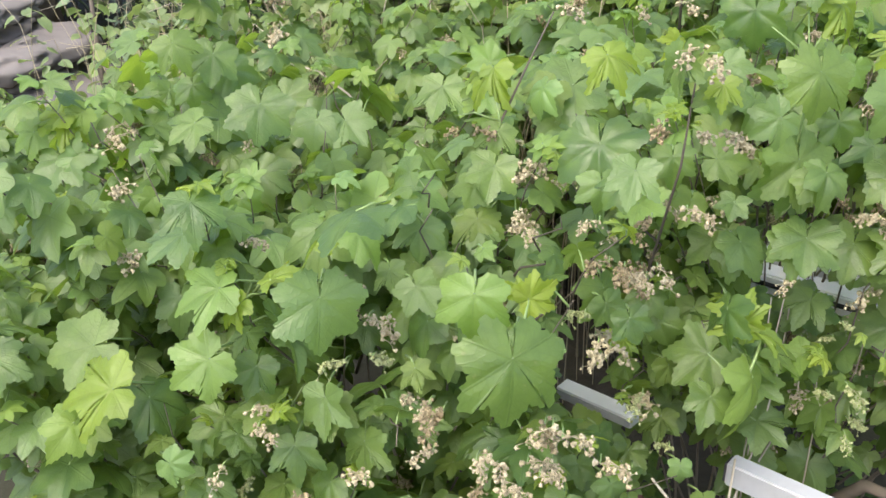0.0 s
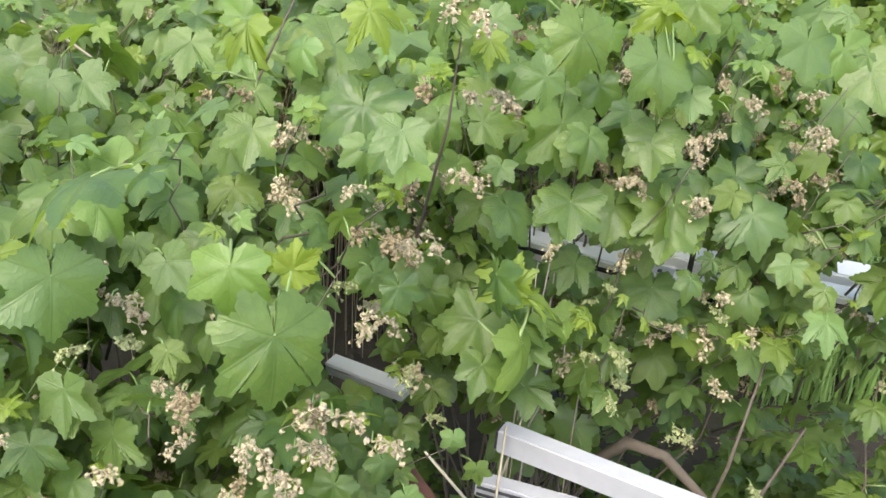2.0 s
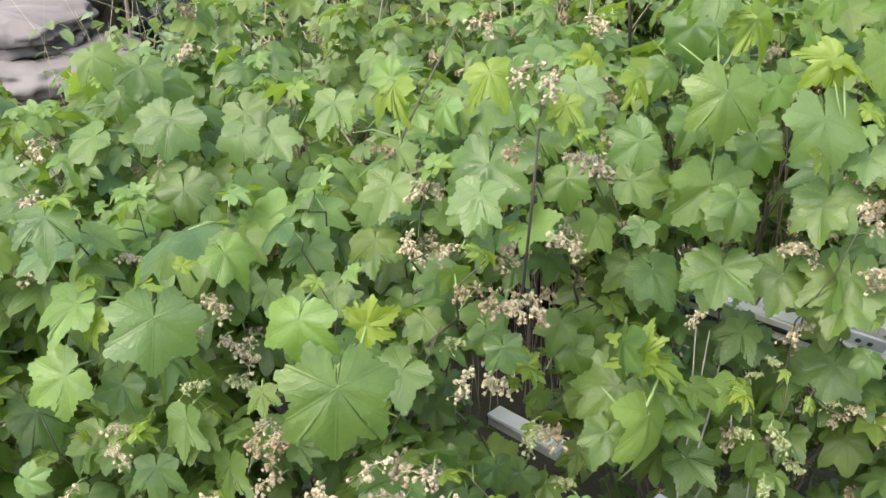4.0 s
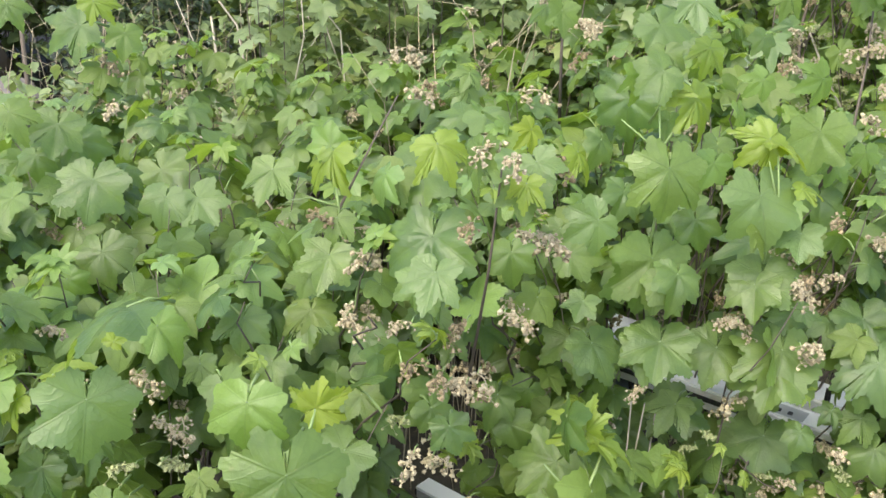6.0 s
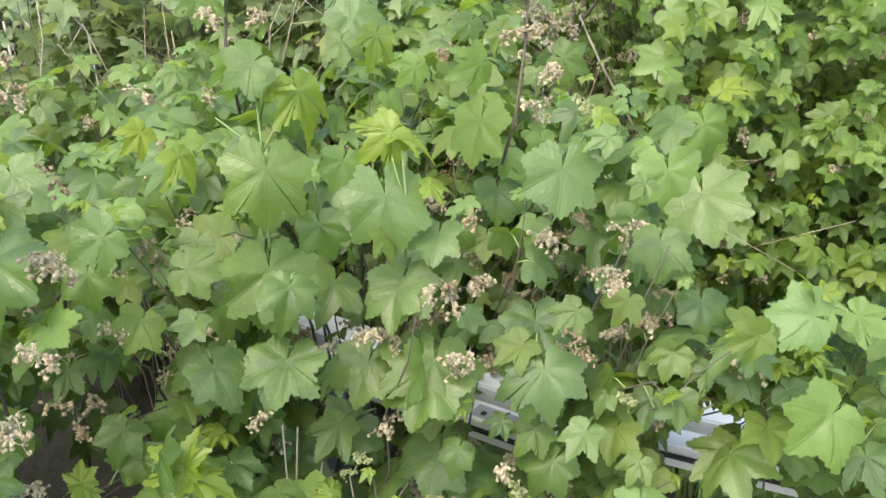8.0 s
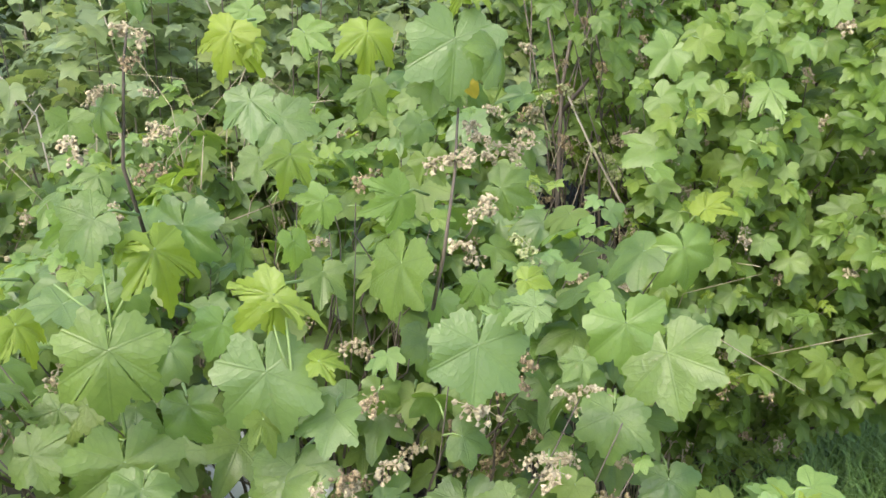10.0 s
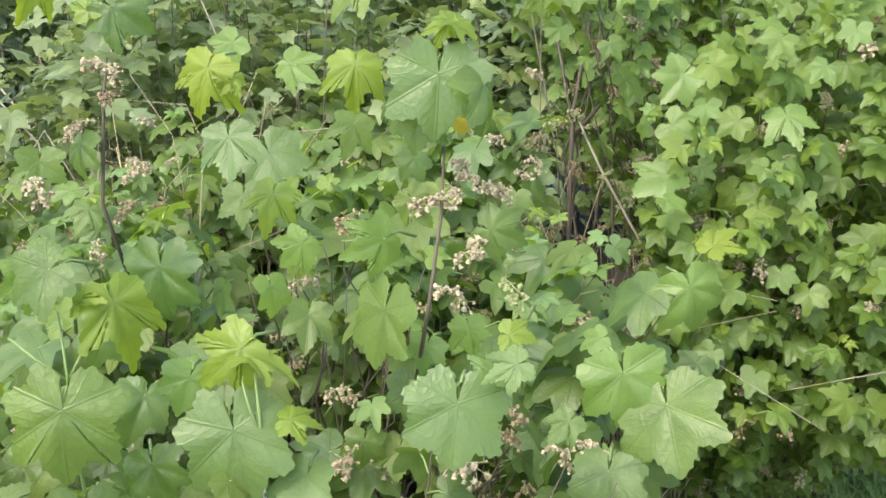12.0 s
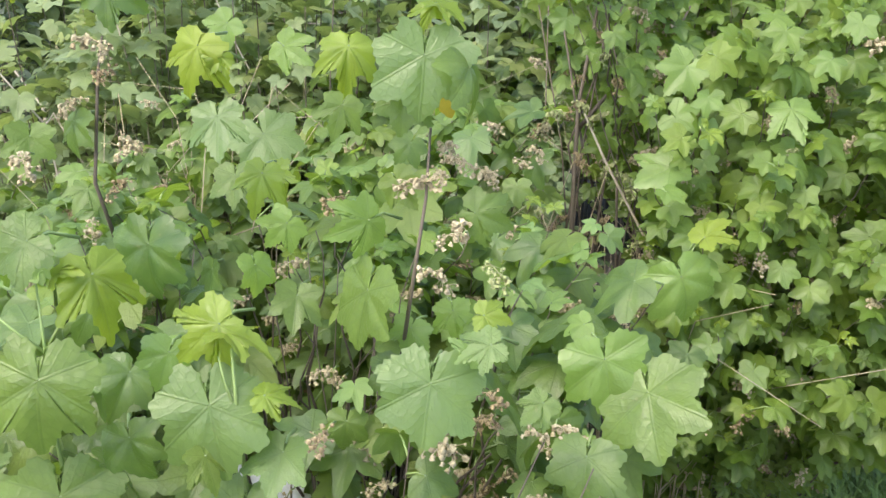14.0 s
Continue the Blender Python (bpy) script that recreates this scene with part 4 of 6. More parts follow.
near_bush.hero((0.196, 0.870, 0.693), (0.44, -0.29, -0.85), (0.42, -0.75, 0.60), 0.034, LEAF_MESH)
near_bush.hero((0.223, 0.784, 0.675), (-0.47, -0.39, -0.85), (0.44, -0.75, 0.60), 0.038, FRESH_MESH)
near_bush.hero((0.307, 0.895, 0.651), (0.15, -0.23, -0.85), (-0.39, -0.75, 0.60), 0.026, LEAF_MESH)
near_bush.hero((0.287, 0.932, 0.667), (-0.03, -0.46, -0.85), (0.04, -0.75, 0.60), 0.024, FRESH_MESH)
near_bush.hero((0.166, 0.916, 0.683), (0.07, -0.55, -0.85), (-0.28, -0.75, 0.60), 0.030, LEAF_MESH)
near_bush.hero((0.228, 0.919, 0.667), (-0.22, -0.23, -0.85), (0.27, -0.75, 0.60), 0.024, LEAF_MESH)
near_bush.hero((0.138, 0.820, 0.711), (-0.34, -0.27, -0.85), (-0.36, -0.75, 0.60), 0.034, LEAF_MESH)
near_bush.hero((0.327, 0.972, 0.729), (0.12, -0.51, -0.85), (-0.50, -0.75, 0.60), 0.030, LEAF_MESH)
near_bush.hero((0.278, 1.070, 0.779), (0.37, -0.48, -0.85), (-0.28, -0.75, 0.60), 0.040, LEAF_MESH)
near_bush.hero((0.268, 0.779, 0.682), (0.48, -0.24, -0.85), (-0.21, -0.75, 0.60), 0.024, FRESH_MESH)
near_bush.hero((0.210, 0.818, 0.690), (0.46, -0.36, -0.85), (0.18, -0.75, 0.60), 0.026, FRESH_MESH)
near_bush.hero((0.128, 0.802, 0.677), (-0.30, -0.22, -0.85), (0.19, -0.75, 0.60), 0.030, LEAF_MESH)
near_bush.hero((0.289, 1.041, 0.734), (0.47, -0.24, -0.85), (-0.20, -0.75, 0.60), 0.034, LEAF_MESH)
near_bush.hero((-0.369, 1.375, 0.974), (-0.28, -0.70, -0.66), (0.20, -0.71, 0.67), 0.036, LEAF_MESH)
near_bush.hero((-0.317, 1.300, 1.006), (0.16, -0.65, -0.74), (0.18, -0.72, 0.67), 0.034, LEAF_MESH)
near_bush.hero((-0.268, 1.100, 1.025), (-0.78, -0.43, -0.45), (0.00, -0.72, 0.69), 0.040, LEAF_MESH)
near_bush.hero((-0.153, 1.280, 0.963), (-0.17, -0.68, -0.71), (0.00, -0.72, 0.69), 0.045, LEAF_MESH)
near_bush.hero((-0.115, 1.288, 0.960), (0.58, -0.56, -0.59), (0.00, -0.72, 0.69), 0.049, LEAF_MESH)
back_bush.hero((-0.077, 1.700, 0.862), (-0.93, -0.26, -0.27), (0.00, -0.72, 0.69), 0.040, YOUNG_MESH)
near_bush.hero((-0.228, 1.246, 0.901), (0.24, -0.68, -0.70), (0.14, -0.69, 0.71), 0.053, LEAF_MESH)
near_bush.hero((-0.010, 1.015, 0.933), (-0.06, -0.74, -0.67), (0.02, -0.67, 0.74), 0.041, LEAF_MESH)
near_bush.hero((0.054, 1.060, 0.922), (0.05, -0.74, -0.67), (-0.02, -0.67, 0.74), 0.042, LEAF_MESH)
near_bush.hero((0.170, 1.171, 1.046), (-0.81, -0.41, -0.43), (0.00, -0.72, 0.69), 0.063, LEAF_MESH)
near_bush.hero((0.184, 1.023, 1.125), (0.42, -0.64, -0.64), (-0.12, -0.74, 0.66), 0.050, YOUNG_MESH)
near_bush.hero((0.254, 0.837, 1.153), (-0.21, -0.63, -0.74), (-0.20, -0.71, 0.67), 0.030, YOUNG_MESH)
near_bush.hero((0.183, 1.025, 1.027), (-0.13, -0.69, -0.71), (-0.11, -0.70, 0.70), 0.063, LEAF_MESH)
near_bush.hero((0.184, 0.831, 1.076), (-0.24, -0.67, -0.70), (-0.14, -0.69, 0.71), 0.041, LEAF_MESH)
mid_bush.hero((0.334, 1.189, 0.973), (-0.51, -0.53, -0.67), (-0.19, -0.70, 0.69), 0.035, LEAF_MESH)
mid_bush.hero((0.335, 1.111, 0.975), (1.00, -0.07, -0.07), (0.00, -0.72, 0.69), 0.043, LEAF_MESH)
mid_bush.hero((0.431, 1.055, 0.974), (0.26, -0.75, -0.61), (-0.26, -0.66, 0.71), 0.041, LEAF_MESH)
near_bush.hero((0.078, 1.105, 1.012), (-0.25, -0.67, -0.70), (-0.04, -0.72, 0.70), 0.036, LEAF_MESH)
mid_bush.hero((0.326, 1.095, 0.783), (-0.29, -0.71, -0.64), (-0.18, -0.61, 0.77), 0.047, LEAF_MESH)
mid_bush.hero((0.325, 1.005, 0.774), (-0.79, -0.39, -0.48), (-0.18, -0.59, 0.79), 0.055, LEAF_MESH)
near_bush.hero((0.183, 1.050, 0.635), (0.37, -0.79, -0.50), (-0.09, -0.56, 0.82), 0.051, LEAF_MESH)
mid_bush.hero((0.289, 1.050, 0.650), (-0.21, -0.79, -0.58), (-0.15, -0.56, 0.81), 0.037, LEAF_MESH)
near_bush.hero((0.250, 1.040, 0.605), (-0.42, -0.73, -0.54), (-0.12, -0.55, 0.83), 0.040, LEAF_MESH)
mid_bush.hero((0.311, 0.934, 0.762), (-0.34, -0.73, -0.59), (-0.18, -0.57, 0.80), 0.040, LEAF_MESH)
near_bush.hero((-0.298, 1.055, 0.824), (0.03, -0.77, -0.63), (0.18, -0.62, 0.76), 0.046, LEAF_MESH)
near_bush.hero((-0.311, 0.931, 0.765), (0.66, -0.53, -0.53), (0.20, -0.56, 0.80), 0.052, LEAF_MESH)
near_bush.hero((-0.012, 0.800, 0.890), (0.19, -0.78, -0.59), (0.02, -0.60, 0.80), 0.025, LEAF_MESH)
near_bush.hero((-0.013, 0.920, 0.911), (0.49, -0.66, -0.57), (0.02, -0.64, 0.77), 0.040, LEAF_MESH)
near_bush.hero((-0.042, 0.950, 0.915), (0.21, -0.68, -0.71), (0.00, -0.72, 0.69), 0.029, LEAF_MESH)
near_bush.hero((-0.350, 0.900, 0.853), (-0.97, -0.18, -0.19), (0.00, -0.72, 0.69), 0.053, LEAF_MESH)
near_bush.hero((0.051, 1.082, 0.955), (-0.32, -0.68, -0.66), (-0.02, -0.69, 0.72), 0.032, LEAF_MESH)
mid_bush.hero((0.552, 1.120, 0.633), (-0.42, -0.67, -0.61), (-0.26, -0.55, 0.79), 0.044, LEAF_MESH)
mid_bush.hero((0.571, 1.150, 0.711), (-0.41, -0.65, -0.64), (-0.28, -0.58, 0.77), 0.044, LEAF_MESH)
mid_bush.hero((0.480, 1.120, 0.844), (-0.61, -0.49, -0.62), (-0.26, -0.62, 0.74), 0.034, LEAF_MESH)
near_bush.hero((-0.216, 1.217, 1.188), (-0.80, -0.42, -0.44), (0.00, -0.72, 0.69), 0.048, LEAF_MESH)
near_bush.hero((-0.294, 1.217, 1.209), (0.64, -0.31, -0.71), (0.30, -0.74, 0.60), 0.034, LEAF_MESH)
near_bush.hero((-0.184, 1.173, 1.223), (0.74, -0.24, -0.62), (0.25, -0.76, 0.60), 0.037, YOUNG_MESH)
back_bush.hero((-0.272, 1.564, 1.108), (0.12, -0.60, -0.79), (0.23, -0.76, 0.61), 0.042, LEAF_MESH)
near_bush.hero((-0.285, 1.300, 1.048), (-0.02, -0.69, -0.73), (0.27, -0.71, 0.66), 0.049, LEAF_MESH)
near_bush.hero((-0.323, 1.250, 1.076), (0.55, -0.43, -0.72), (0.30, -0.70, 0.65), 0.045, LEAF_MESH)
near_bush.hero((-0.272, 1.330, 1.017), (0.64, -0.40, -0.66), (0.25, -0.70, 0.67), 0.050, LEAF_MESH)
near_bush.hero((-0.207, 1.179, 1.020), (-0.03, -0.71, -0.70), (0.24, -0.69, 0.69), 0.052, LEAF_MESH)
back_bush.hero((-0.244, 1.600, 0.887), (0.61, -0.55, -0.57), (0.00, -0.72, 0.69), 0.061, LEAF_MESH)
back_bush.hero((-0.174, 1.450, 0.898), (0.78, -0.43, -0.45), (0.00, -0.72, 0.69), 0.070, LEAF_MESH)
near_bush.hero((0.014, 1.082, 1.073), (-0.27, -0.69, -0.67), (0.12, -0.72, 0.69), 0.046, LEAF_MESH)
near_bush.hero((0.003, 1.100, 0.902), (-0.36, -0.73, -0.58), (0.11, -0.65, 0.75), 0.045, LEAF_MESH)
near_bush.hero((0.048, 1.060, 0.916), (0.13, -0.74, -0.66), (0.08, -0.65, 0.75), 0.045, LEAF_MESH)
near_bush.hero((0.073, 1.070, 0.983), (-0.23, -0.72, -0.65), (0.07, -0.68, 0.73), 0.047, LEAF_MESH)
near_bush.hero((0.142, 1.150, 1.049), (-0.60, -0.55, -0.58), (0.00, -0.72, 0.69), 0.047, LEAF_MESH)
near_bush.hero((0.256, 0.854, 1.146), (-0.07, -0.69, -0.72), (-0.07, -0.72, 0.69), 0.034, LEAF_MESH)
near_bush.hero((0.264, 0.869, 1.161), (0.49, -0.62, -0.61), (-0.08, -0.73, 0.68), 0.029, LEAF_MESH)
mid_bush.hero((0.551, 1.106, 0.958), (-0.28, -0.67, -0.69), (-0.24, -0.65, 0.72), 0.051, LEAF_MESH)
mid_bush.hero((0.577, 1.080, 0.860), (-0.39, -0.65, -0.65), (-0.24, -0.61, 0.76), 0.058, LEAF_MESH)
mid_bush.hero((0.515, 1.110, 0.863), (-0.34, -0.68, -0.65), (-0.21, -0.62, 0.75), 0.051, LEAF_MESH)
mid_bush.hero((0.422, 1.056, 0.895), (-0.17, -0.74, -0.65), (-0.16, -0.63, 0.76), 0.048, LEAF_MESH)
mid_bush.hero((0.366, 1.069, 0.881), (-0.44, -0.65, -0.62), (-0.12, -0.64, 0.76), 0.046, LEAF_MESH)
mid_bush.hero((0.481, 1.125, 0.776), (-0.59, -0.57, -0.57), (-0.18, -0.60, 0.78), 0.046, LEAF_MESH)
mid_bush.hero((0.591, 1.115, 0.741), (-0.38, -0.69, -0.62), (-0.23, -0.57, 0.79), 0.052, LEAF_MESH)
mid_bush.hero((0.680, 1.120, 0.873), (-0.82, -0.40, -0.42), (0.00, -0.72, 0.69), 0.041, LEAF_MESH)
mid_bush.hero((0.696, 1.100, 0.851), (-0.31, -0.68, -0.66), (-0.30, -0.59, 0.75), 0.058, LEAF_MESH)
mid_bush.hero((0.696, 1.100, 0.779), (-0.66, -0.46, -0.59), (-0.29, -0.57, 0.77), 0.040, LEAF_MESH)
mid_bush.hero((0.716, 1.090, 0.743), (-0.70, -0.43, -0.57), (-0.29, -0.55, 0.78), 0.046, LEAF_MESH)
near_bush.hero((0.209, 1.100, 0.870), (-0.27, -0.73, -0.63), (-0.02, -0.65, 0.76), 0.038, LEAF_MESH)
near_bush.hero((0.263, 1.080, 0.810), (-0.31, -0.74, -0.60), (-0.06, -0.62, 0.78), 0.038, LEAF_MESH)
near_bush.hero((0.113, 1.000, 0.854), (0.35, -0.73, -0.59), (0.04, -0.62, 0.79), 0.034, LEAF_MESH)
near_bush.hero((0.023, 0.980, 0.903), (-0.61, -0.65, -0.45), (0.10, -0.63, 0.77), 0.035, LEAF_MESH)
mid_bush.hero((0.413, 1.105, 1.185), (-0.81, -0.40, -0.42), (0.00, -0.72, 0.69), 0.038, LEAF_MESH)
mid_bush.hero((0.534, 1.381, 1.153), (-0.24, -0.61, -0.76), (-0.02, -0.78, 0.63), 0.047, YOUNG_MESH)
mid_bush.hero((0.358, 1.193, 0.975), (-0.98, -0.14, -0.15), (0.00, -0.72, 0.69), 0.044, LEAF_MESH)
mid_bush.hero((0.441, 1.047, 0.983), (-0.13, -0.76, -0.63), (0.05, -0.64, 0.77), 0.041, LEAF_MESH)
mid_bush.hero((0.587, 1.107, 1.009), (-0.25, -0.71, -0.66), (-0.07, -0.67, 0.74), 0.039, LEAF_MESH)
mid_bush.hero((0.656, 1.253, 0.943), (-0.16, -0.72, -0.67), (-0.11, -0.67, 0.74), 0.034, LEAF_MESH)
mid_bush.hero((0.671, 1.280, 0.991), (-0.04, -0.71, -0.70), (-0.12, -0.69, 0.71), 0.044, LEAF_MESH)
mid_bush.hero((0.702, 1.076, 1.087), (-0.12, -0.50, -0.86), (-0.10, -0.86, 0.50), 0.051, LEAF_MESH)
mid_bush.hero((0.888, 1.197, 1.013), (0.05, -0.74, -0.67), (-0.28, -0.65, 0.71), 0.062, LEAF_MESH)
mid_bush.hero((0.745, 1.076, 1.118), (-0.92, -0.27, -0.28), (0.00, -0.72, 0.69), 0.029, LEAF_MESH)
mid_bush.hero((0.582, 1.086, 0.875), (-0.21, -0.77, -0.60), (-0.06, -0.60, 0.80), 0.067, LEAF_MESH)
mid_bush.hero((0.494, 1.157, 0.754), (-0.73, -0.57, -0.39), (0.00, -0.57, 0.82), 0.054, LEAF_MESH)
mid_bush.hero((0.362, 1.064, 0.889), (0.43, -0.69, -0.58), (0.10, -0.60, 0.80), 0.048, LEAF_MESH)
mid_bush.hero((0.700, 1.156, 0.882), (-0.02, -0.78, -0.62), (-0.14, -0.61, 0.78), 0.051, LEAF_MESH)
mid_bush.hero((0.701, 1.098, 0.855), (-0.00, -0.81, -0.59), (-0.14, -0.59, 0.80), 0.055, LEAF_MESH)
mid_bush.hero((0.893, 1.172, 0.892), (-0.08, -0.77, -0.63), (-0.26, -0.60, 0.76), 0.045, LEAF_MESH)
mid_bush.hero((0.434, 1.053, 0.899), (-0.24, -0.78, -0.57), (0.05, -0.60, 0.80), 0.051, LEAF_MESH)
mid_bush.hero((0.832, 1.157, 0.974), (-0.23, -0.70, -0.68), (-0.24, -0.64, 0.73), 0.047, LEAF_MESH)
mid_bush.hero((0.830, 1.120, 0.799), (-0.41, -0.70, -0.59), (-0.22, -0.55, 0.80), 0.043, LEAF_MESH)
mid_bush.hero((0.543, 1.100, 0.949), (-0.17, -0.75, -0.64), (-0.03, -0.64, 0.77), 0.045, LEAF_MESH)
mid_bush.hero((0.659, 1.100, 0.789), (-0.69, -0.50, -0.52), (0.00, -0.72, 0.69), 0.024, LEAF_MESH)
mid_bush.hero((0.739, 1.050, 0.805), (-0.61, -0.60, -0.52), (-0.17, -0.54, 0.82), 0.040, LEAF_MESH)
mid_bush.hero((0.800, 1.050, 0.765), (-0.63, -0.58, -0.52), (-0.20, -0.52, 0.83), 0.030, LEAF_MESH)
mid_bush.hero((0.606, 1.050, 0.791), (-0.39, -0.75, -0.53), (-0.07, -0.55, 0.83), 0.030, LEAF_MESH)
mid_bush.hero((0.734, 1.110, 0.917), (-0.75, -0.42, -0.50), (-0.17, -0.61, 0.77), 0.035, LEAF_MESH)
mid_bush.hero((0.623, 1.150, 0.894), (0.94, -0.23, -0.24), (0.00, -0.72, 0.69), 0.025, LEAF_MESH)
mid_bush.hero((0.297, 1.060, 0.945), (-0.27, -0.78, -0.57), (0.16, -0.61, 0.77), 0.036, LEAF_MESH)
mid_bush.hero((0.347, 1.060, 0.942), (-0.39, -0.75, -0.54), (0.12, -0.62, 0.78), 0.029, LEAF_MESH)
mid_bush.hero((0.848, 1.120, 0.857), (-0.55, -0.58, -0.60), (-0.24, -0.58, 0.78), 0.036, LEAF_MESH)
mid_bush.hero((0.913, 1.080, 0.850), (-0.58, -0.56, -0.60), (-0.28, -0.55, 0.79), 0.035, LEAF_MESH)
mid_bush.hero((0.309, 1.450, 1.350), (-0.24, -0.62, -0.75), (0.29, -0.78, 0.55), 0.047, YOUNG_MESH)
mid_bush.hero((0.356, 1.450, 1.320), (-0.27, 0.51, 0.82), (0.26, -0.78, 0.57), 0.033, YOUNG_MESH)
mid_bush.hero((0.379, 1.450, 1.325), (0.84, -0.13, -0.53), (0.24, -0.79, 0.57), 0.049, LEAF_MESH)
mid_bush.hero((0.621, 1.500, 1.338), (-0.77, -0.44, -0.46), (0.00, -0.72, 0.69), 0.048, LEAF_MESH)
mid_bush.hero((0.614, 1.472, 1.262), (-0.00, -0.60, -0.80), (0.06, -0.80, 0.60), 0.057, YOUNG_MESH)
mid_bush.hero((0.678, 1.291, 1.249), (-0.19, -0.62, -0.76), (0.01, -0.78, 0.63), 0.035, LEAF_MESH)
mid_bush.hero((0.673, 1.600, 1.126), (-0.53, -0.59, -0.61), (0.00, -0.72, 0.69), 0.032, LEAF_MESH)
mid_bush.hero((0.506, 1.558, 1.147), (0.48, -0.52, -0.70), (0.12, -0.75, 0.65), 0.054, LEAF_MESH)
mid_bush.hero((0.493, 1.450, 1.130), (0.02, -0.67, -0.74), (0.14, -0.73, 0.67), 0.039, LEAF_MESH)
mid_bush.hero((0.538, 1.423, 1.142), (0.31, -0.61, -0.73), (0.11, -0.74, 0.67), 0.040, YOUNG_MESH)
mid_bush.hero((0.562, 1.382, 1.022), (-0.03, -0.73, -0.68), (0.09, -0.68, 0.73), 0.046, LEAF_MESH)
mid_bush.hero((0.388, 1.280, 1.056), (-0.17, -0.76, -0.63), (0.23, -0.65, 0.73), 0.037, LEAF_MESH)
mid_bush.hero((0.420, 1.267, 0.994), (-0.20, -0.78, -0.59), (0.20, -0.62, 0.76), 0.043, LEAF_MESH)
red_bush.hero((0.825, 1.900, 0.979), (-0.04, -0.67, -0.74), (-0.07, -0.74, 0.67), 0.037, PALE_MESH)
mid_bush.hero((0.741, 1.100, 1.130), (0.99, -0.11, -0.11), (0.00, -0.72, 0.69), 0.026, YOUNG_MESH)
mid_bush.hero((0.784, 1.076, 1.071), (-0.73, -0.47, -0.49), (0.00, -0.72, 0.69), 0.024, LEAF_MESH)
mid_bush.hero((0.577, 1.100, 1.063), (1.00, -0.05, -0.05), (0.00, -0.72, 0.69), 0.031, YOUNG_MESH)
mid_bush.hero((0.986, 1.445, 0.925), (-0.41, -0.64, -0.65), (-0.19, -0.64, 0.75), 0.039, LEAF_MESH)
red_bush.hero((0.906, 1.900, 1.292), (-0.14, -0.54, -0.83), (-0.12, -0.82, 0.56), 0.043, PALE_MESH)
red_bush.hero((1.103, 1.880, 1.180), (0.72, -0.48, -0.50), (0.00, -0.72, 0.69), 0.042, PALE_MESH)
red_bush.hero((1.098, 1.880, 1.121), (-0.34, -0.54, -0.77), (-0.21, -0.75, 0.62), 0.034, PALE_MESH)
red_bush.hero((1.226, 1.850, 0.867), (0.03, -0.73, -0.68), (-0.25, -0.67, 0.70), 0.036, PALE_MESH)
red_bush.hero((1.304, 1.880, 1.229), (-0.32, -0.49, -0.81), (-0.32, -0.75, 0.58), 0.035, PALE_MESH)
red_bush.hero((1.273, 1.850, 0.835), (-0.30, -0.64, -0.70), (-0.27, -0.65, 0.71), 0.040, PALE_MESH)
red_bush.hero((1.184, 1.850, 0.778), (-0.29, -0.67, -0.68), (-0.22, -0.65, 0.73), 0.040, PALE_MESH)
red_bush.hero((1.151, 1.850, 0.759), (0.03, -0.75, -0.66), (-0.21, -0.65, 0.73), 0.033, PALE_MESH)
red_bush.hero((1.195, 1.830, 0.701), (-0.44, -0.62, -0.65), (-0.22, -0.62, 0.75), 0.038, PALE_MESH)
red_bush.hero((1.258, 1.880, 0.979), (-0.32, -0.59, -0.74), (-0.27, -0.69, 0.67), 0.030, PALE_MESH)
red_bush.hero((1.040, 2.000, 1.274), (-0.22, -0.52, -0.82), (-0.18, -0.81, 0.56), 0.033, PALE_MESH)
red_bush.hero((1.221, 1.950, 1.205), (-0.55, -0.58, -0.60), (0.00, -0.72, 0.69), 0.040, PALE_MESH)
red_bush.hero((1.282, 1.920, 1.168), (-0.76, -0.45, -0.47), (0.00, -0.72, 0.69), 0.035, PALE_MESH)
mid_bush.piece("yellow_leaf", YELLOW_MESH, leaf_pose((0.712, 1.325, 1.240), (0.3, -0.3, -0.8), (-0.2, -0.9, 0.4), 0.019), "yellowed withering leaf")

# places where the things under the bushes show through
for spot in ((0.40, 1.01, 0.60), (0.46, 0.96, 0.60), (0.53, 0.90, 0.60), (0.60, 0.84, 0.60), (0.68, 0.77, 0.60), (0.42, 0.97, 0.55), (0.50, 0.93, 0.53), (0.59, 0.86, 0.52)):
    keep_open(spot, 0.035, 0.8)
for spot in ((0.385, 1.025, 0.60), (0.43, 0.985, 0.60), (0.47, 0.95, 0.60), (0.40, 0.975, 0.54), (0.44, 0.95, 0.49)):
    keep_open(spot, 0.012, 0.8, (0.12, 0.04, 1.37))
for side, spots in (((0.12, 0.04, 1.37), ((0.50, 1.42, 0.655), (0.55, 1.39, 0.655), (0.60, 1.36, 0.655), (0.69, 1.30, 0.655), (0.73, 1.29, 0.655), (0.95, 1.22, 0.655), (0.19, 1.182, 0.605), (0.225, 1.155, 0.605), (0.26, 1.125, 0.605))),
                    ((0.27, 0.04, 1.40), ((0.53, 1.42, 0.655), (0.56, 1.39, 0.655), (0.67, 1.31, 0.655), (0.72, 1.29, 0.655))),
                    ((0.18, 0.08, 1.42), ((0.55, 1.41, 0.655), (0.59, 1.37, 0.655), (0.69, 1.32, 0.655), (0.74, 1.30, 0.655))),
                    ((0.50, 0.28, 1.41), ((0.43, 1.52, 0.655), (0.50, 1.48, 0.655), (0.70, 1.325, 0.655), (0.97, 1.26, 0.655), (0.45, 1.42, 0.56), (0.48, 1.36, 0.55)))):
    for spot in spots:
        keep_open(spot, 0.008, 1.35, side, True)
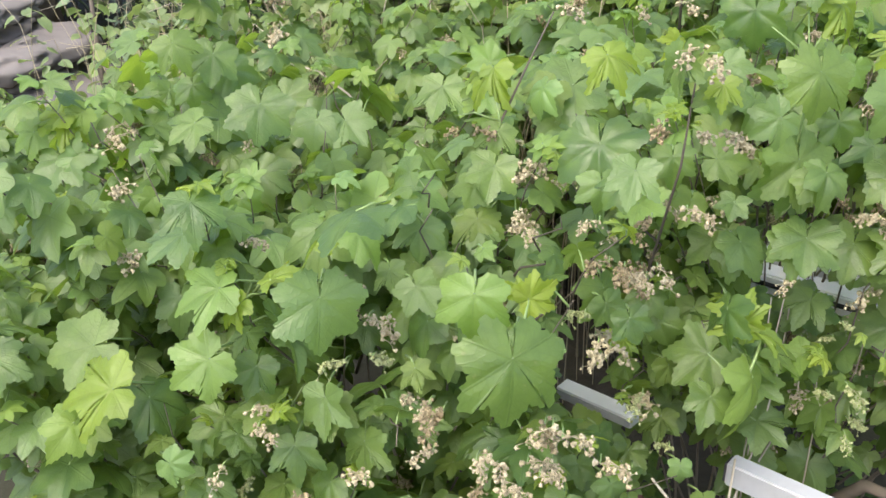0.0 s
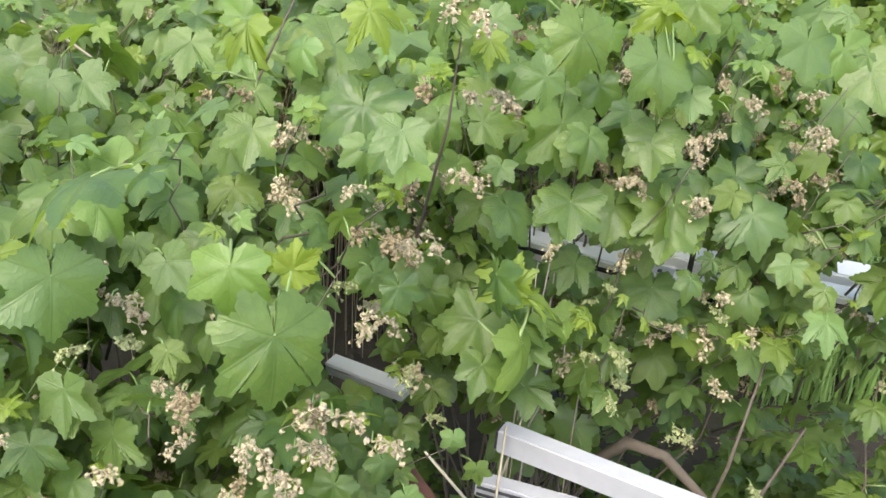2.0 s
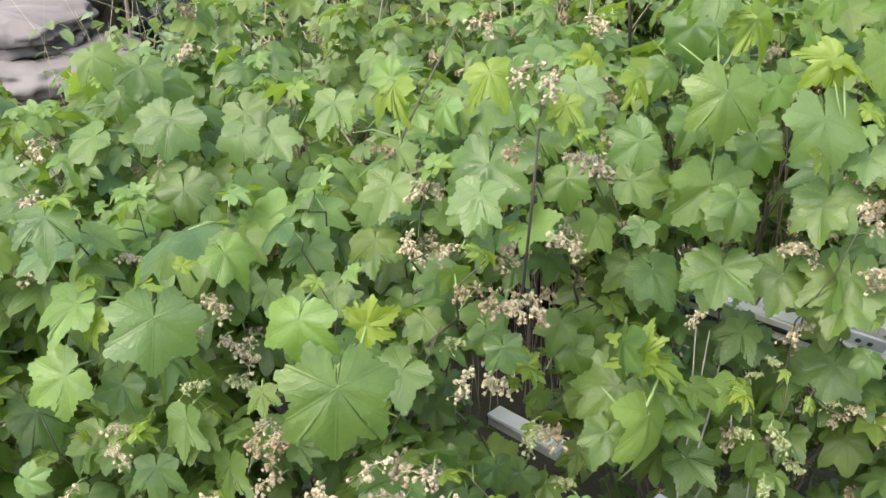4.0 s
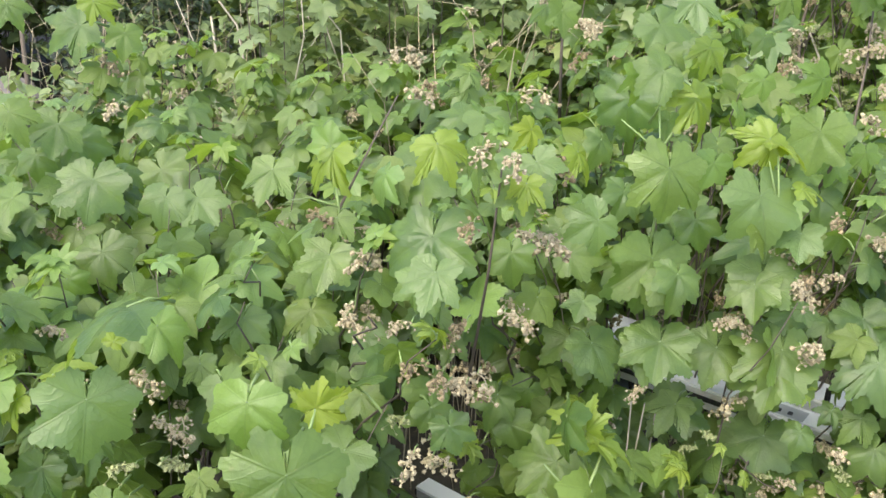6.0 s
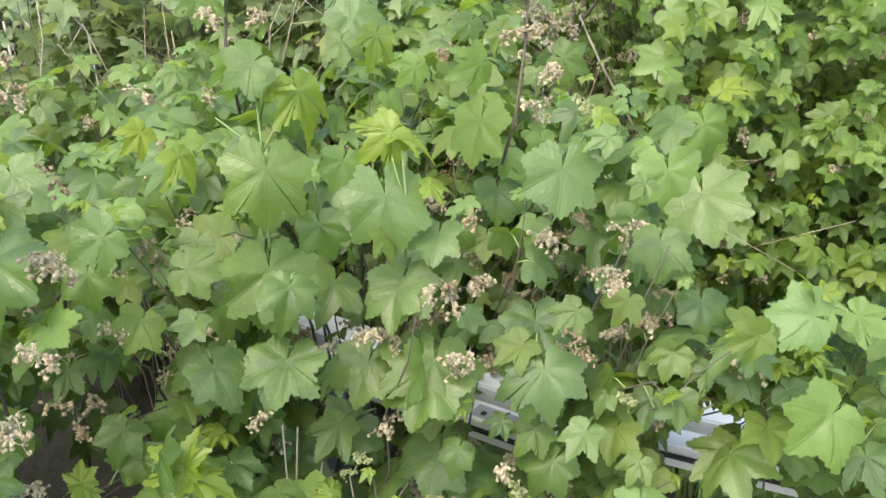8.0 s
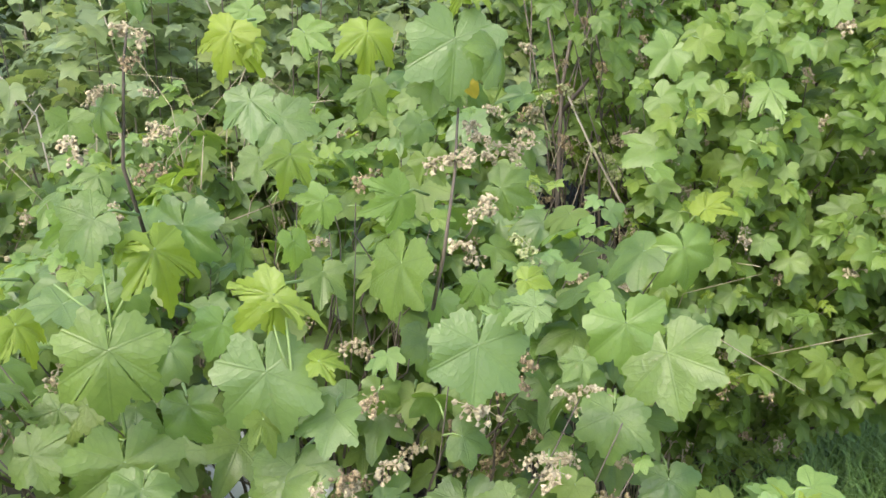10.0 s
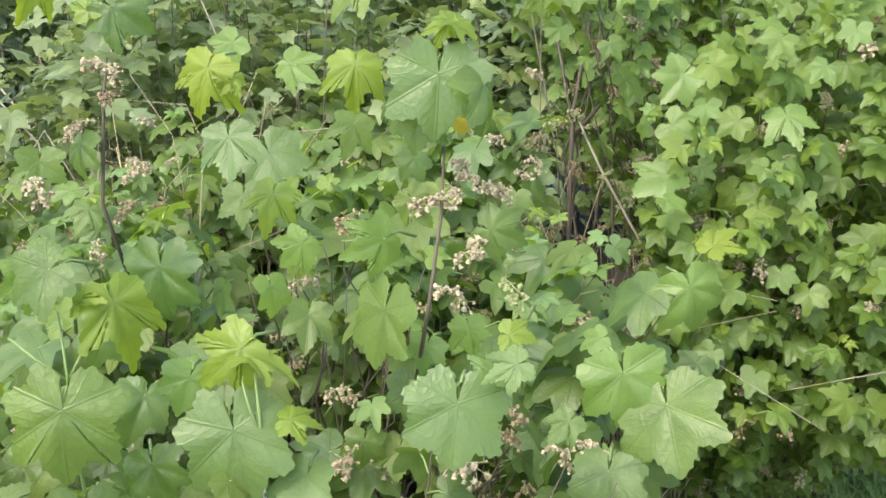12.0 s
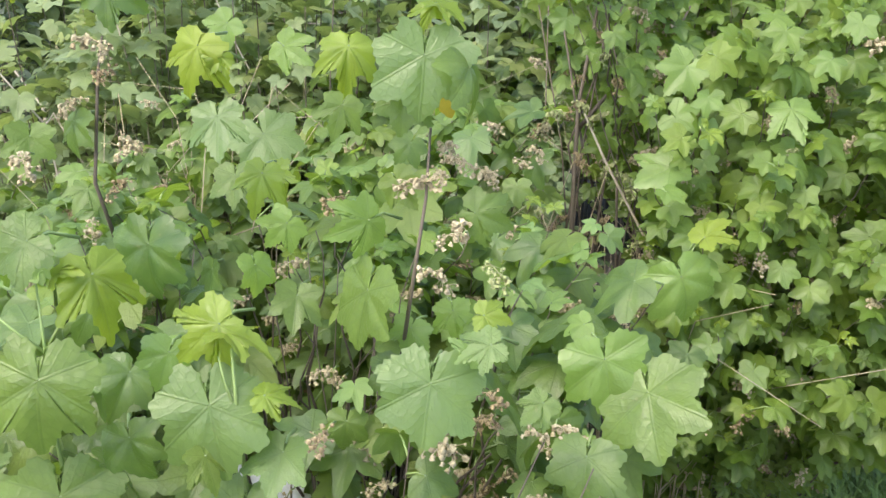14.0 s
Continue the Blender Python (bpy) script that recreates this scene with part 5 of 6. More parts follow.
for spot in ((0.42, 1.53, 0.67), (0.50, 1.45, 0.67), (0.58, 1.38, 0.67), (0.70, 1.31, 0.67), (0.96, 1.24, 0.67), (0.22, 1.16, 0.64)):
    keep_open(spot, 0.072, 0.9, (spot[0], spot[1] + 0.4, 3.0))
for z, wide in ((0.62, 0.05), (0.70, 0.055), (0.78, 0.055), (0.86, 0.05), (0.94, 0.04), (1.02, 0.035), (1.10, 0.03), (1.20, 0.03)):
    keep_open((1.00 + 0.02 * math.sin(z * 9), 2.16, z), wide, 0.55, (0.68, 0.43, 1.44))
OPEN_NP[:] = [np.array(OPEN_FROM), np.array(OPEN_WAY), np.array(OPEN_WIDE), np.array(OPEN_BARE)]

# the scattered rest of each bush
fill(near_bush, 62, -0.55, 0.22, 0.86, 1.45, lambda x, y: 0.96 + 0.05 * smooth_noise(x, y, 4), 1, leaves=20, flowers=2)
fill(near_bush, 34, -0.50, 0.20, 0.74, 0.90, lambda x, y: 0.86 - 0.30 * random.Random(x).random(), 2, leaves=16, flowers=2, sag=0.08)
fill(mid_bush, 112, 0.15, 0.95, 1.08, 1.65, lambda x, y: 1.00 + 0.06 * smooth_noise(x, y, 4), 3, leaves=18, flowers=2, bare=0.45)
fill(mid_bush, 56, 0.18, 0.98, 1.00, 1.14, lambda x, y: 0.95 - 0.24 * random.Random(x).random(), 4, leaves=13, flowers=2, sag=0.08, bare=0.52)
fill(near_bush, 12, 0.06, 0.30, 0.90, 1.06, lambda x, y: 0.74 - 0.28 * random.Random(x).random(), 12, leaves=14, flowers=1, sag=0.06, bare=0.3, size=0.05)
fill(mid_bush, 10, 0.72, 1.12, 1.02, 1.2, lambda x, y: 0.78 - 0.40 * random.Random(x).random(), 13, leaves=12, flowers=1, sag=0.06, bare=0.3, size=0.042)
fill(near_bush, 26, -0.85, -0.42, 0.92, 1.30, lambda x, y: 0.80 + 0.05 * smooth_noise(x, y, 4), 14, leaves=18, flowers=2)
fill(side_bush, 16, 0.90, 1.20, 0.96, 1.14, lambda x, y: 0.90 + 0.03 * smooth_noise(x, y, 4), 5, leaves=13, flowers=1)
fill(red_bush, 120, 0.85, 2.20, 1.95, 2.80, lambda x, y: 1.30 - 0.9 * max(0.0, 2.15 - y) + 0.08 * smooth_noise(x, y, 3), 6, leaves=36, flowers=5, bare=0.22)
fill(red_bush, 150, 0.98, 1.78, 1.80, 2.04, lambda x, y: 1.08 - 0.52 * random.Random(x).random(), 7, leaves=26, flowers=2, bare=0.3)
fill(back_bush, 80, -1.25, 0.25, 1.45, 2.35, lambda x, y: (0.90 if x > -0.5 else 0.66) + 0.08 * smooth_noise(x, y, 3), 8, leaves=20, flowers=2)
fill(far_bush, 84, 0.15, 0.90, 1.6, 2.7, lambda x, y: 1.0 + 0.08 * smooth_noise(x, y, 3), 9, leaves=20, flowers=2)
for bush in (near_bush, mid_bush, side_bush, red_bush, back_bush, far_bush):
    bush.done()


# ---- weeds and thicket behind ----
def weed_patch(name, label, n, x0, x1, y0, y1, h, size, mat, seed, shapes=OVAL):
    rng = random.Random(seed)
    heap, stems = Heap(), Heap()
    for i in range(n):
        x, y = rng.uniform(x0, x1), rng.uniform(y0, y1)
        top = h * (0.75 + 0.3 * smooth_noise(x, y, 1.7)) * rng.uniform(0.5, 1.0)
        line = bent_line((x, y, 0), (x + rng.uniform(-0.12, 0.12), y + rng.uniform(-0.12, 0.12), top), 0.0, 5, rng, 0.01)
        if i % 3 == 0:
            stems.add(tube_arrays(line, [0.003 - 0.0004 * k for k in range(6)], 4), Matrix())
        for k in range(24):
            p = line[5].lerp(line[1], rng.random() ** 1.2)
            a = rng.uniform(0, 6.3)
            out = Vector((math.cos(a), math.sin(a), 0))
            s = size * rng.uniform(0.6, 1.3)
            at = p + out * s * rng.uniform(0.4, 1.4) + Vector((0, 0, rng.uniform(-0.01, 0.03)))
            heap.add(rng.choice(shapes), leaf_pose(at, out + Vector((0, 0, rng.uniform(-0.7, 0.2))), sky_facing(rng, out), s))
    ob = new(name, heap.mesh(name, mat))
    tagged(ob, label, "weeds", "", "stuff")
    st = part("weed_stem", stems.mesh("weed_stem", BARK), None, ob, "thin dry stems")
    tagged(st, kind="stuff")


weed_patch("weed_patch", "low tangle of weeds and bramble with dry stems", 620, -1.0, 1.0, 2.6, 3.9, 0.95, 0.036, WEED, 21)
weed_patch("weed_patch", "pale green leafy weeds crowding behind the currants", 420, -0.22, 0.80, 2.35, 3.0, 1.75, 0.036, WEED, 25, SMALL)
weed_patch("weed_patch", "patch of low green weeds before a heap of cloth", 260, -2.4, -0.8, 2.4, 3.2, 0.58, 0.036, WEED, 23)
# added shrub: its dark colour paints the shaded hollow behind the weeds
weed_patch("evergreen_shrub", "small shrub with leaves darkened for a shaded hollow behind the weeds", 110, -1.15, -0.62, 3.6, 3.95, 1.25, 0.030, SHADELEAF, 27)
weed_patch("leafy_thicket", "dark leafy thicket closing the back of the garden", 1000, -1.1, 4.2, 3.8, 4.9, 2.2, 0.066, DARKLEAF, 22)
weed_patch("leafy_thicket", "dark shrubs behind the heap of cloth", 420, -4.5, -1.1, 5.0, 6.2, 2.0, 0.08, DARKLEAF, 24)
weed_patch("weed_patch", "shaded low weeds and litter under the currant bushes", 120, 0.30, 1.25, 0.95, 1.50, 0.36, 0.026, LEAF, 26, SMALL)


# ---- grass ----
def grass_patch(n, x0, x1, y0, y1, seed):
    rng = random.Random(seed)
    heap = Heap()
    for i in range(n):
        x, y = rng.gauss(0.5, 0.24) * (x1 - x0) + x0, rng.gauss(0.5, 0.24) * (y1 - y0) + y0
        if x < x0 or y < y0:
            continue
        h, a = rng.uniform(0.16, 0.52), rng.uniform(0, 6.3)
        lean = Vector((math.cos(a), math.sin(a), 0)) * h * rng.uniform(0.1, 0.95)
        side = Vector((-math.sin(a), math.cos(a), 0)) * rng.uniform(0.0022, 0.0045)
        base = Vector((x, y, 0))
        pts = []
        for k in range(5):
            t = k / 4
            c = base + lean * t * t + Vector((0, 0, h * (t - 0.25 * t * t)))
            w = side * (1 - t * 0.92)
            pts += [c - w, c + w]
        v = np.array([tuple(p) for p in pts])
        heap.add((v, [(2 * k, 2 * k + 1, 2 * k + 3, 2 * k + 2) for k in range(4)], v[:, :2]), Matrix())
    ob = new("grass", heap.mesh("grass", GRASS))
    return tagged(ob, "long lush green grass beside the bushes", "grass", "", "stuff")


grass_patch(5000, 1.16, 2.5, 1.68, 2.35, 31)
grass_patch(10000, 1.35, 3.4, 1.6, 3.5, 32)


def dry_grass(n, x0, x1, y0, y1, seed, tall=1.0):
    """Thin pale dead stalks that lean and bend."""
    rng = random.Random(seed)
    heap = Heap()
    for i in range(n):
        a, h = rng.uniform(0, 6.3), tall * rng.uniform(0.55, 1.0)
        p = Vector((rng.uniform(x0, x1), rng.uniform(y0, y1), 0))
        q = Vector((math.cos(a), math.sin(a), 0)) * rng.uniform(0.05, 0.45)
        line = [p, p + q * 0.15 + Vector((0, 0, h * 0.5)), p + q * 0.5 + Vector((0, 0, h * 0.85)), p + q + Vector((0, 0, h * rng.uniform(0.75, 1.05)))]
        r = rng.uniform(0.0007, 0.0016)
        heap.add(tube_arrays(line, [r, r, r * 0.8, r * 0.5], 4), Matrix())
    ob = new("dry_grass", heap.mesh("dry_grass", STRAW))
    tagged(ob, "thin pale dead stalks among the weeds", "grass", "", "stuff")


dry_grass(260, -1.0, 0.7, 2.3, 3.5, 41)
dry_grass(90, 0.85, 1.2, 2.0, 2.3, 42)
dry_grass(70, 0.05, 0.60, 1.95, 2.40, 43, 1.25)


# ---- aluminium profiles ----
def profile(label, a, b, width, height, channel=False, cap=False, mat=ALU):
    """A hollow aluminium bar from a to b, with rounded edges and, if asked, a dark seal groove."""
    a, b = Vector(a), Vector(b)
    d = b - a
    top = thing("aluminium_profile", label, "metal bar", "aluminium profiles", "", a)
    y = d.normalized()
    x = y.cross(Vector((0, 0, 1))).normalized()
    z = x.cross(y)
    m = Matrix((x, y, z)).transposed().to_4x4()
    bm = bmesh.new()
    bmesh.ops.create_cube(bm, size=1.0)
    bmesh.ops.scale(bm, vec=(width, d.length, height), verts=bm.verts)
    bmesh.ops.translate(bm, vec=(0, d.length / 2, 0), verts=bm.verts)
    bmesh.ops.bevel(bm, geom=list(bm.edges), offset=0.002, segments=2, affect="EDGES")
    part("bar", bm, mat, top, "", m)
    # black plate puts the shade of the hollow cut end into colour
    bm = bmesh.new()
    bmesh.ops.create_cube(bm, size=1.0)
    bmesh.ops.scale(bm, vec=(width * 0.8, 0.004, height * 0.8), verts=bm.verts)
    bmesh.ops.translate(bm, vec=(0, -0.0015, 0), verts=bm.verts)
    part("end_plug", bm, BLACK, top, "black plate for the shade in the hollow end", m)
    if channel:
        for k in (-0.22, 0.22):
            bm = bmesh.new()
            bmesh.ops.create_cube(bm, size=1.0)
            bmesh.ops.scale(bm, vec=(0.004, d.length * 0.99, height * 0.12), verts=bm.verts)
            bmesh.ops.translate(bm, vec=(width / 2 + 0.0005, d.length / 2, k * height), verts=bm.verts)
            part("seal", bm, BLACK, top, "black rubber seal strip", m)
    if cap:
        # added white strip that puts the bar's bright top into its colour
        bm = bmesh.new()
        bmesh.ops.create_cube(bm, size=1.0)
        bmesh.ops.scale(bm, vec=(width * 1.06, d.length * 0.98, 0.004), verts=bm.verts)
        bmesh.ops.translate(bm, vec=(0, d.length / 2, height / 2 + 0.003), verts=bm.verts)
        part("cap_strip", bm, WHITE, top, "thin white strip added for the bar's bright top", m)
    return top


profile("bright weathered aluminium bar lying under the bushes", (0.379, 1.030, 0.583), (0.90, 0.585, 0.583), 0.026, 0.034)
profile("grooved aluminium window profile with black seals", (0.346, 1.003, 0.533), (0.86, 0.703, 0.533), 0.024, 0.024, True)
profile("lower aluminium profile with black seal grooves", (0.349, 1.002, 0.485), (0.80, 0.767, 0.485), 0.024, 0.022, True)
profile("grooved aluminium profile end lying beside the bars", (0.795, 0.862, 0.550), (1.02, 0.775, 0.500), 0.024, 0.024, True)
profile("pale aluminium profile end showing between leaves", (0.180, 1.191, 0.594), (0.272, 1.115, 0.594), 0.024, 0.014, False, True)


def board(name, label, a, b, width, thick, mat, category, up=(0, 0, 1)):
    """A straight board from a to b, with softened edges and a slight warp."""
    a, b = Vector(a), Vector(b)
    d = b - a
    y = d.normalized()
    x = y.cross(Vector(up)).normalized()
    z = x.cross(y)
    bm = bmesh.new()
    bmesh.ops.create_grid(bm, x_segments=3, y_segments=10, size=0.5)
    ext = bmesh.ops.extrude_face_region(bm, geom=list(bm.faces))
    bmesh.ops.translate(bm, vec=(0, 0, 1.0), verts=[g for g in ext["geom"] if isinstance(g, bmesh.types.BMVert)])
    bmesh.ops.recalc_face_normals(bm, faces=bm.faces)
    for v in bm.verts:
        v.co = Vector((v.co.x * width, (v.co.y + 0.5) * d.length, (v.co.z - 0.5) * thick + 0.0015 * smooth_noise(v.co.y * 3, v.co.x, 1.3)))
    bm.transform(Matrix((x, y, z)).transposed().to_4x4())
    me = bpy.data.meshes.new(name)
    bm.to_mesh(me)
    bm.free()
    me.materials.append(mat)
    ob = new(name, me)
    ob.location = a
    return tagged(ob, label, category)


board("weathered_board", "dark grey weathered board leaning under the bush", (0.27, 0.93, 0.02), (0.15, 1.10, 0.585), 0.05, 0.022, GREYWOOD, "board", (0, -1, 0.3))
board("painted_batten", "red-brown painted batten sloping under the bush", (0.340, 0.90, 0.47), (0.235, 1.14, 0.53), 0.015, 0.012, RUST, "batten")
for k, (x0, y0, z0, x1, y1, z1) in enumerate(((0.438, 1.155, 0.548, 0.480, 1.640, 0.560), (0.472, 1.170, 0.522, 0.518, 1.640, 0.535), (0.506, 1.180, 0.496, 0.552, 1.600, 0.510))):
    profile("dull grey ribbed profile running under the window frame", (x0, y0, z0), (x1, y1, z1), 0.030, 0.020, True, False, GREYMETAL)


# ---- white window frame lying under the leaves ----
def window_frame(label, a, b, hinge):
    a, b = Vector(a), Vector(b)
    y = (b - a).normalized()
    x = Vector((y.y, -y.x, 0))
    length = (b - a).length
    top = thing("window_frame", label, "window frame", "window frames", "", a)
    turn = Matrix((x, y, Vector((0, 0, 1)))).transposed().to_4x4()

    def rail(name, x0, x1, y0, y1, z, h, mat, label=""):
        bm = bmesh.new()
        bmesh.ops.create_cube(bm, size=1.0)
        bmesh.ops.scale(bm, vec=(x1 - x0, y1 - y0, h), verts=bm.verts)
        bmesh.ops.bevel(bm, geom=list(bm.edges), offset=min(0.003, h * 0.3), segments=2, affect="EDGES")
        bmesh.ops.translate(bm, vec=((x0 + x1) / 2, (y0 + y1) / 2, z), verts=bm.verts)
        part(name, bm, mat, top, label, turn)

    rail("front_rail", -0.022, 0.022, 0.0, length, 0.0, 0.034, WHITE)
    rail("back_rail", -0.115, -0.055, 0.0, length, 0.0, 0.034, WHITE)
    rail("end_rail", -0.055, -0.022, 0.0, 0.044, 0.0, 0.032, WHITE)
    rail("end_rail", -0.055, -0.022, length - 0.044, length, 0.0, 0.032, WHITE)
    rail("glazing_bar", -0.055, -0.022, length * 0.5 - 0.015, length * 0.5 + 0.015, 0.0, 0.026, WHITE)
    rail("seal", 0.0225, 0.0265, 0.02, length - 0.02, 0.002, 0.008, BLACK, "black rubber seal")
    if hinge:
        # black blocks stand for the shade inside the screw holes
        for k in (0.735, 0.765, 0.795):
            rail("hinge_hole", 0.004, 0.012, length * k, length * k + 0.007, 0.0185, 0.003, BLACK, "dark screw hole")
        rail("hinge_plate", -0.012, 0.018, length * 0.71, length * 0.84, 0.0165, 0.002, ALU, "small metal hinge plate")
        rail("hinge_post", -0.003, 0.003, length * 0.87, length * 0.885, 0.045, 0.060, BLACK, "dark upright hinge pin")


window_frame("old white window frame lying under the bushes", (0.345, 1.575, 0.640), (0.790, 1.240, 0.640), True)
window_frame("white plastic window sash lying at the grass edge", (0.830, 1.305, 0.636), (1.330, 1.030, 0.636), False)


# ---- stems, dry twigs ----
def stem(bush, points, r, mat=None):
    """One stout stem or leaf stalk as a part of its bush."""
    pts = [Vector(p) for p in points]
    v, f, u = tube_arrays(pts, [r * (1 - 0.5 * i / (len(pts) - 1)) for i in range(len(pts))], 7)
    bush.piece("branch" if mat is None else "leaf_stalk", mesh_from("branch", v, f, u, mat or BARK), Matrix())


stem(mid_bush, ((0.42, 1.10, 0.95), (0.42, 1.085, 1.06), (0.418, 1.097, 1.105), (0.414, 1.108, 1.15)), 0.0017, STALK)
stem(mid_bush, ((0.418, 1.097, 1.10), (0.432, 1.103, 1.125), (0.452, 1.115, 1.154)), 0.0015, STALK)
stem(mid_bush, ((0.418, 1.097, 1.10), (0.395, 1.100, 1.118), (0.376, 1.106, 1.132)), 0.0014, STALK)
stem(mid_bush, ((0.554, 1.12, 0.95), (0.554, 1.105, 1.057), (0.550, 1.12, 1.101)), 0.0019, STALK)
stem(mid_bush, ((0.554, 1.105, 1.045), (0.546, 1.108, 1.07), (0.541, 1.114, 1.089)), 0.0014, STALK)
stem(near_bush, ((0.075, 0.80, 0.85), (0.080, 0.765, 0.93), (0.084, 0.769, 0.950), (0.090, 0.784, 0.973)), 0.0024, STALK)
stem(near_bush, ((0.082, 1.13, 0.90), (0.080, 1.109, 1.023), (0.072, 1.130, 1.073)), 0.0020, STALK)
stem(near_bush, ((0.080, 1.109, 1.023), (0.050, 1.107, 1.034), (0.028, 1.113, 1.028)), 0.0014, STALK)
stem(near_bush, ((0.04, 1.14, 0.92), (0.083, 1.11, 1.026), (0.11, 1.13, 1.08), (0.141, 1.154, 1.138)), 0.0018)
stem(near_bush, ((0.22, 0.90, 0.94), (0.229, 0.853, 1.071), (0.235, 0.856, 1.159)), 0.0016)
stem(mid_bush, ((0.67, 1.30, 0.98), (0.684, 1.253, 1.087), (0.696, 1.280, 1.162), (0.70, 1.30, 1.22)), 0.0022)
stem(mid_bush, ((0.36, 1.47, 1.02), (0.350, 1.436, 1.126), (0.353, 1.474, 1.231), (0.36, 1.48, 1.27)), 0.0024)
stem(mid_bush, ((0.33, 0.95, 0.70), (0.346, 0.928, 0.794), (0.355, 0.938, 0.81), (0.363, 0.949, 0.83)), 0.0026, STALK)
stem(mid_bush, ((0.335, 0.935, 0.765), (0.318, 0.926, 0.805), (0.302, 0.937, 0.818)), 0.0018, STALK)
stem(red_bush, ((0.97, 2.25, 0.20), (0.949, 2.178, 0.836), (0.958, 2.237, 1.029), (0.998, 2.306, 1.222)), 0.0055)
stem(red_bush, ((0.958, 2.237, 0.98), (1.009, 2.243, 1.044), (1.096, 2.274, 1.131)), 0.0045)
rr = random.Random(55)
for k in range(26):
    red_bush.flower(Vector((rr.uniform(0.90, 1.12), rr.uniform(2.12, 2.22), rr.uniform(0.72, 1.22))), rr.uniform(0.7, 1.1), rr.choice((6, 7, 7, 8)))
for k in range(9):
    bx = 0.90 + 0.022 * k
    stem(red_bush, ((bx, 2.28, 0.1), (bx + 0.03 * math.sin(k * 2.1), 2.22, 0.6), (bx + 0.05 * math.sin(k * 1.3), 2.24, 0.95), (bx + 0.09 * math.sin(k * 1.7), 2.27, 1.2)), 0.0022 + 0.0007 * (k % 3))
stem(mid_bush, ((0.70, 1.06, 0.02), (0.713, 0.949, 0.509), (0.782, 0.986, 0.592)), 0.0034)
stem(mid_bush, ((0.68, 1.10, 0.02), (0.702, 1.013, 0.513), (0.764, 1.079, 0.645)), 0.0034)
stem(mid_bush, ((0.56, 1.16, 0.40), (0.604, 1.120, 0.480), (0.650, 1.090, 0.475), (0.705, 1.040, 0.425), (0.74, 1.02, 0.30)), 0.011)


def twig(points, r, label="pale dry bent twig among the leaves", mat=DRY):
    pts = [Vector(p) for p in points]
    base = pts[0]
    v, f, u = tube_arrays([p - base for p in pts], [r * (1 - 0.4 * i / (len(pts) - 1)) for i in range(len(pts))], 5)
    ob = new("dry_twig", mesh_from("dry_twig", v, f, u, mat))
    ob.location = base
    tagged(ob, label, "twig", "dry twigs")


twig(((0.40, 1.06, 0.02), (0.362, 0.985, 0.509), (0.433, 1.085, 0.61), (0.457, 1.125, 0.68), (0.465, 1.147, 0.76)), 0.0018)
twig(((0.415, 1.10, 0.02), (0.420, 1.10, 0.578), (0.426, 1.10, 0.640), (0.422, 1.10, 0.795)), 0.0016)
twig(((0.425, 1.105, 0.02), (0.427, 1.105, 0.683), (0.434, 1.10, 0.725), (0.438, 1.10, 0.792)), 0.0015)
twig(((0.44, 1.10, 0.02), (0.441, 1.10, 0.538), (0.477, 1.10, 0.642), (0.472, 1.10, 0.726)), 0.0017)
twig(((0.51, 1.10, 0.02), (0.507, 1.10, 0.600), (0.492, 1.10, 0.726)), 0.0014)
twig(((0.36, 0.93, 0.02), (0.332, 0.93, 0.543), (0.296, 0.93, 0.594), (0.255, 0.93, 0.651)), 0.0028)
twig(((0.35, 0.95, 0.02), (0.360, 0.966, 0.529), (0.377, 1.010, 0.615)), 0.0026)
twig(((0.90, 2.28, 0.02), (1.081, 2.124, 0.800), (1.002, 2.174, 0.941), (0.964, 2.203, 1.022)), 0.0035)
twig(((-0.40, 2.0, 0.02), (-0.10, 1.86, 0.70), (-0.166, 1.883, 0.799), (-0.224, 1.908, 0.836), (-0.29, 1.93, 0.85)), 0.0030)
twig(((-0.48, 3.2, 0.02), (-0.501, 3.273, 0.672), (-0.521, 3.311, 0.80)), 0.0060)
twig(((-0.30, 3.2, 0.02), (-0.441, 3.312, 0.773), (-0.569, 3.367, 0.93), (-0.66, 3.40, 1.0)), 0.0042)
twig(((0.05, 2.30, 0.02), (-0.02, 2.26, 0.98), (-0.10, 2.27, 1.08), (-0.20, 2.30, 1.19)), 0.0022)
twig(((0.10, 2.50, 0.02), (0.12, 2.42, 0.95), (0.105, 2.40, 1.05), (0.07, 2.42, 1.20)), 0.0024)
twig(((0.30, 2.55, 0.02), (0.34, 2.48, 1.0), (0.29, 2.46, 1.12), (0.25, 2.48, 1.22)), 0.0022)
twig(((-0.15, 2.25, 0.02), (-0.12, 2.22, 0.85), (-0.09, 2.20, 0.98), (-0.10, 2.22, 1.10)), 0.0020)
rt = random.Random(77)
for i in range(16):
    x, y, a = rt.uniform(-0.6, 0.55), rt.uniform(2.5, 3.4), rt.uniform(0, 6.3)
    q = Vector((math.cos(a), math.sin(a), 0)) * rt.uniform(0.15, 0.5)
    h = rt.uniform(0.6, 1.0)
    p = Vector((x, y, 0.02))
    twig((p, p + q * 0.3 + Vector((0, 0, h * 0.6)), p + q * 0.8 + Vector((0, 0, h)), p + q * 1.3 + Vector((0, 0, h * rt.uniform(0.8, 1.05)))), rt.uniform(0.0016, 0.003))
twig(((-1.14, 3.36, 0.02), (-1.135, 3.33, 0.42), (-1.15, 3.39, 0.95)), 0.011, "brown wooden stake beside the cloth heap", BARK)


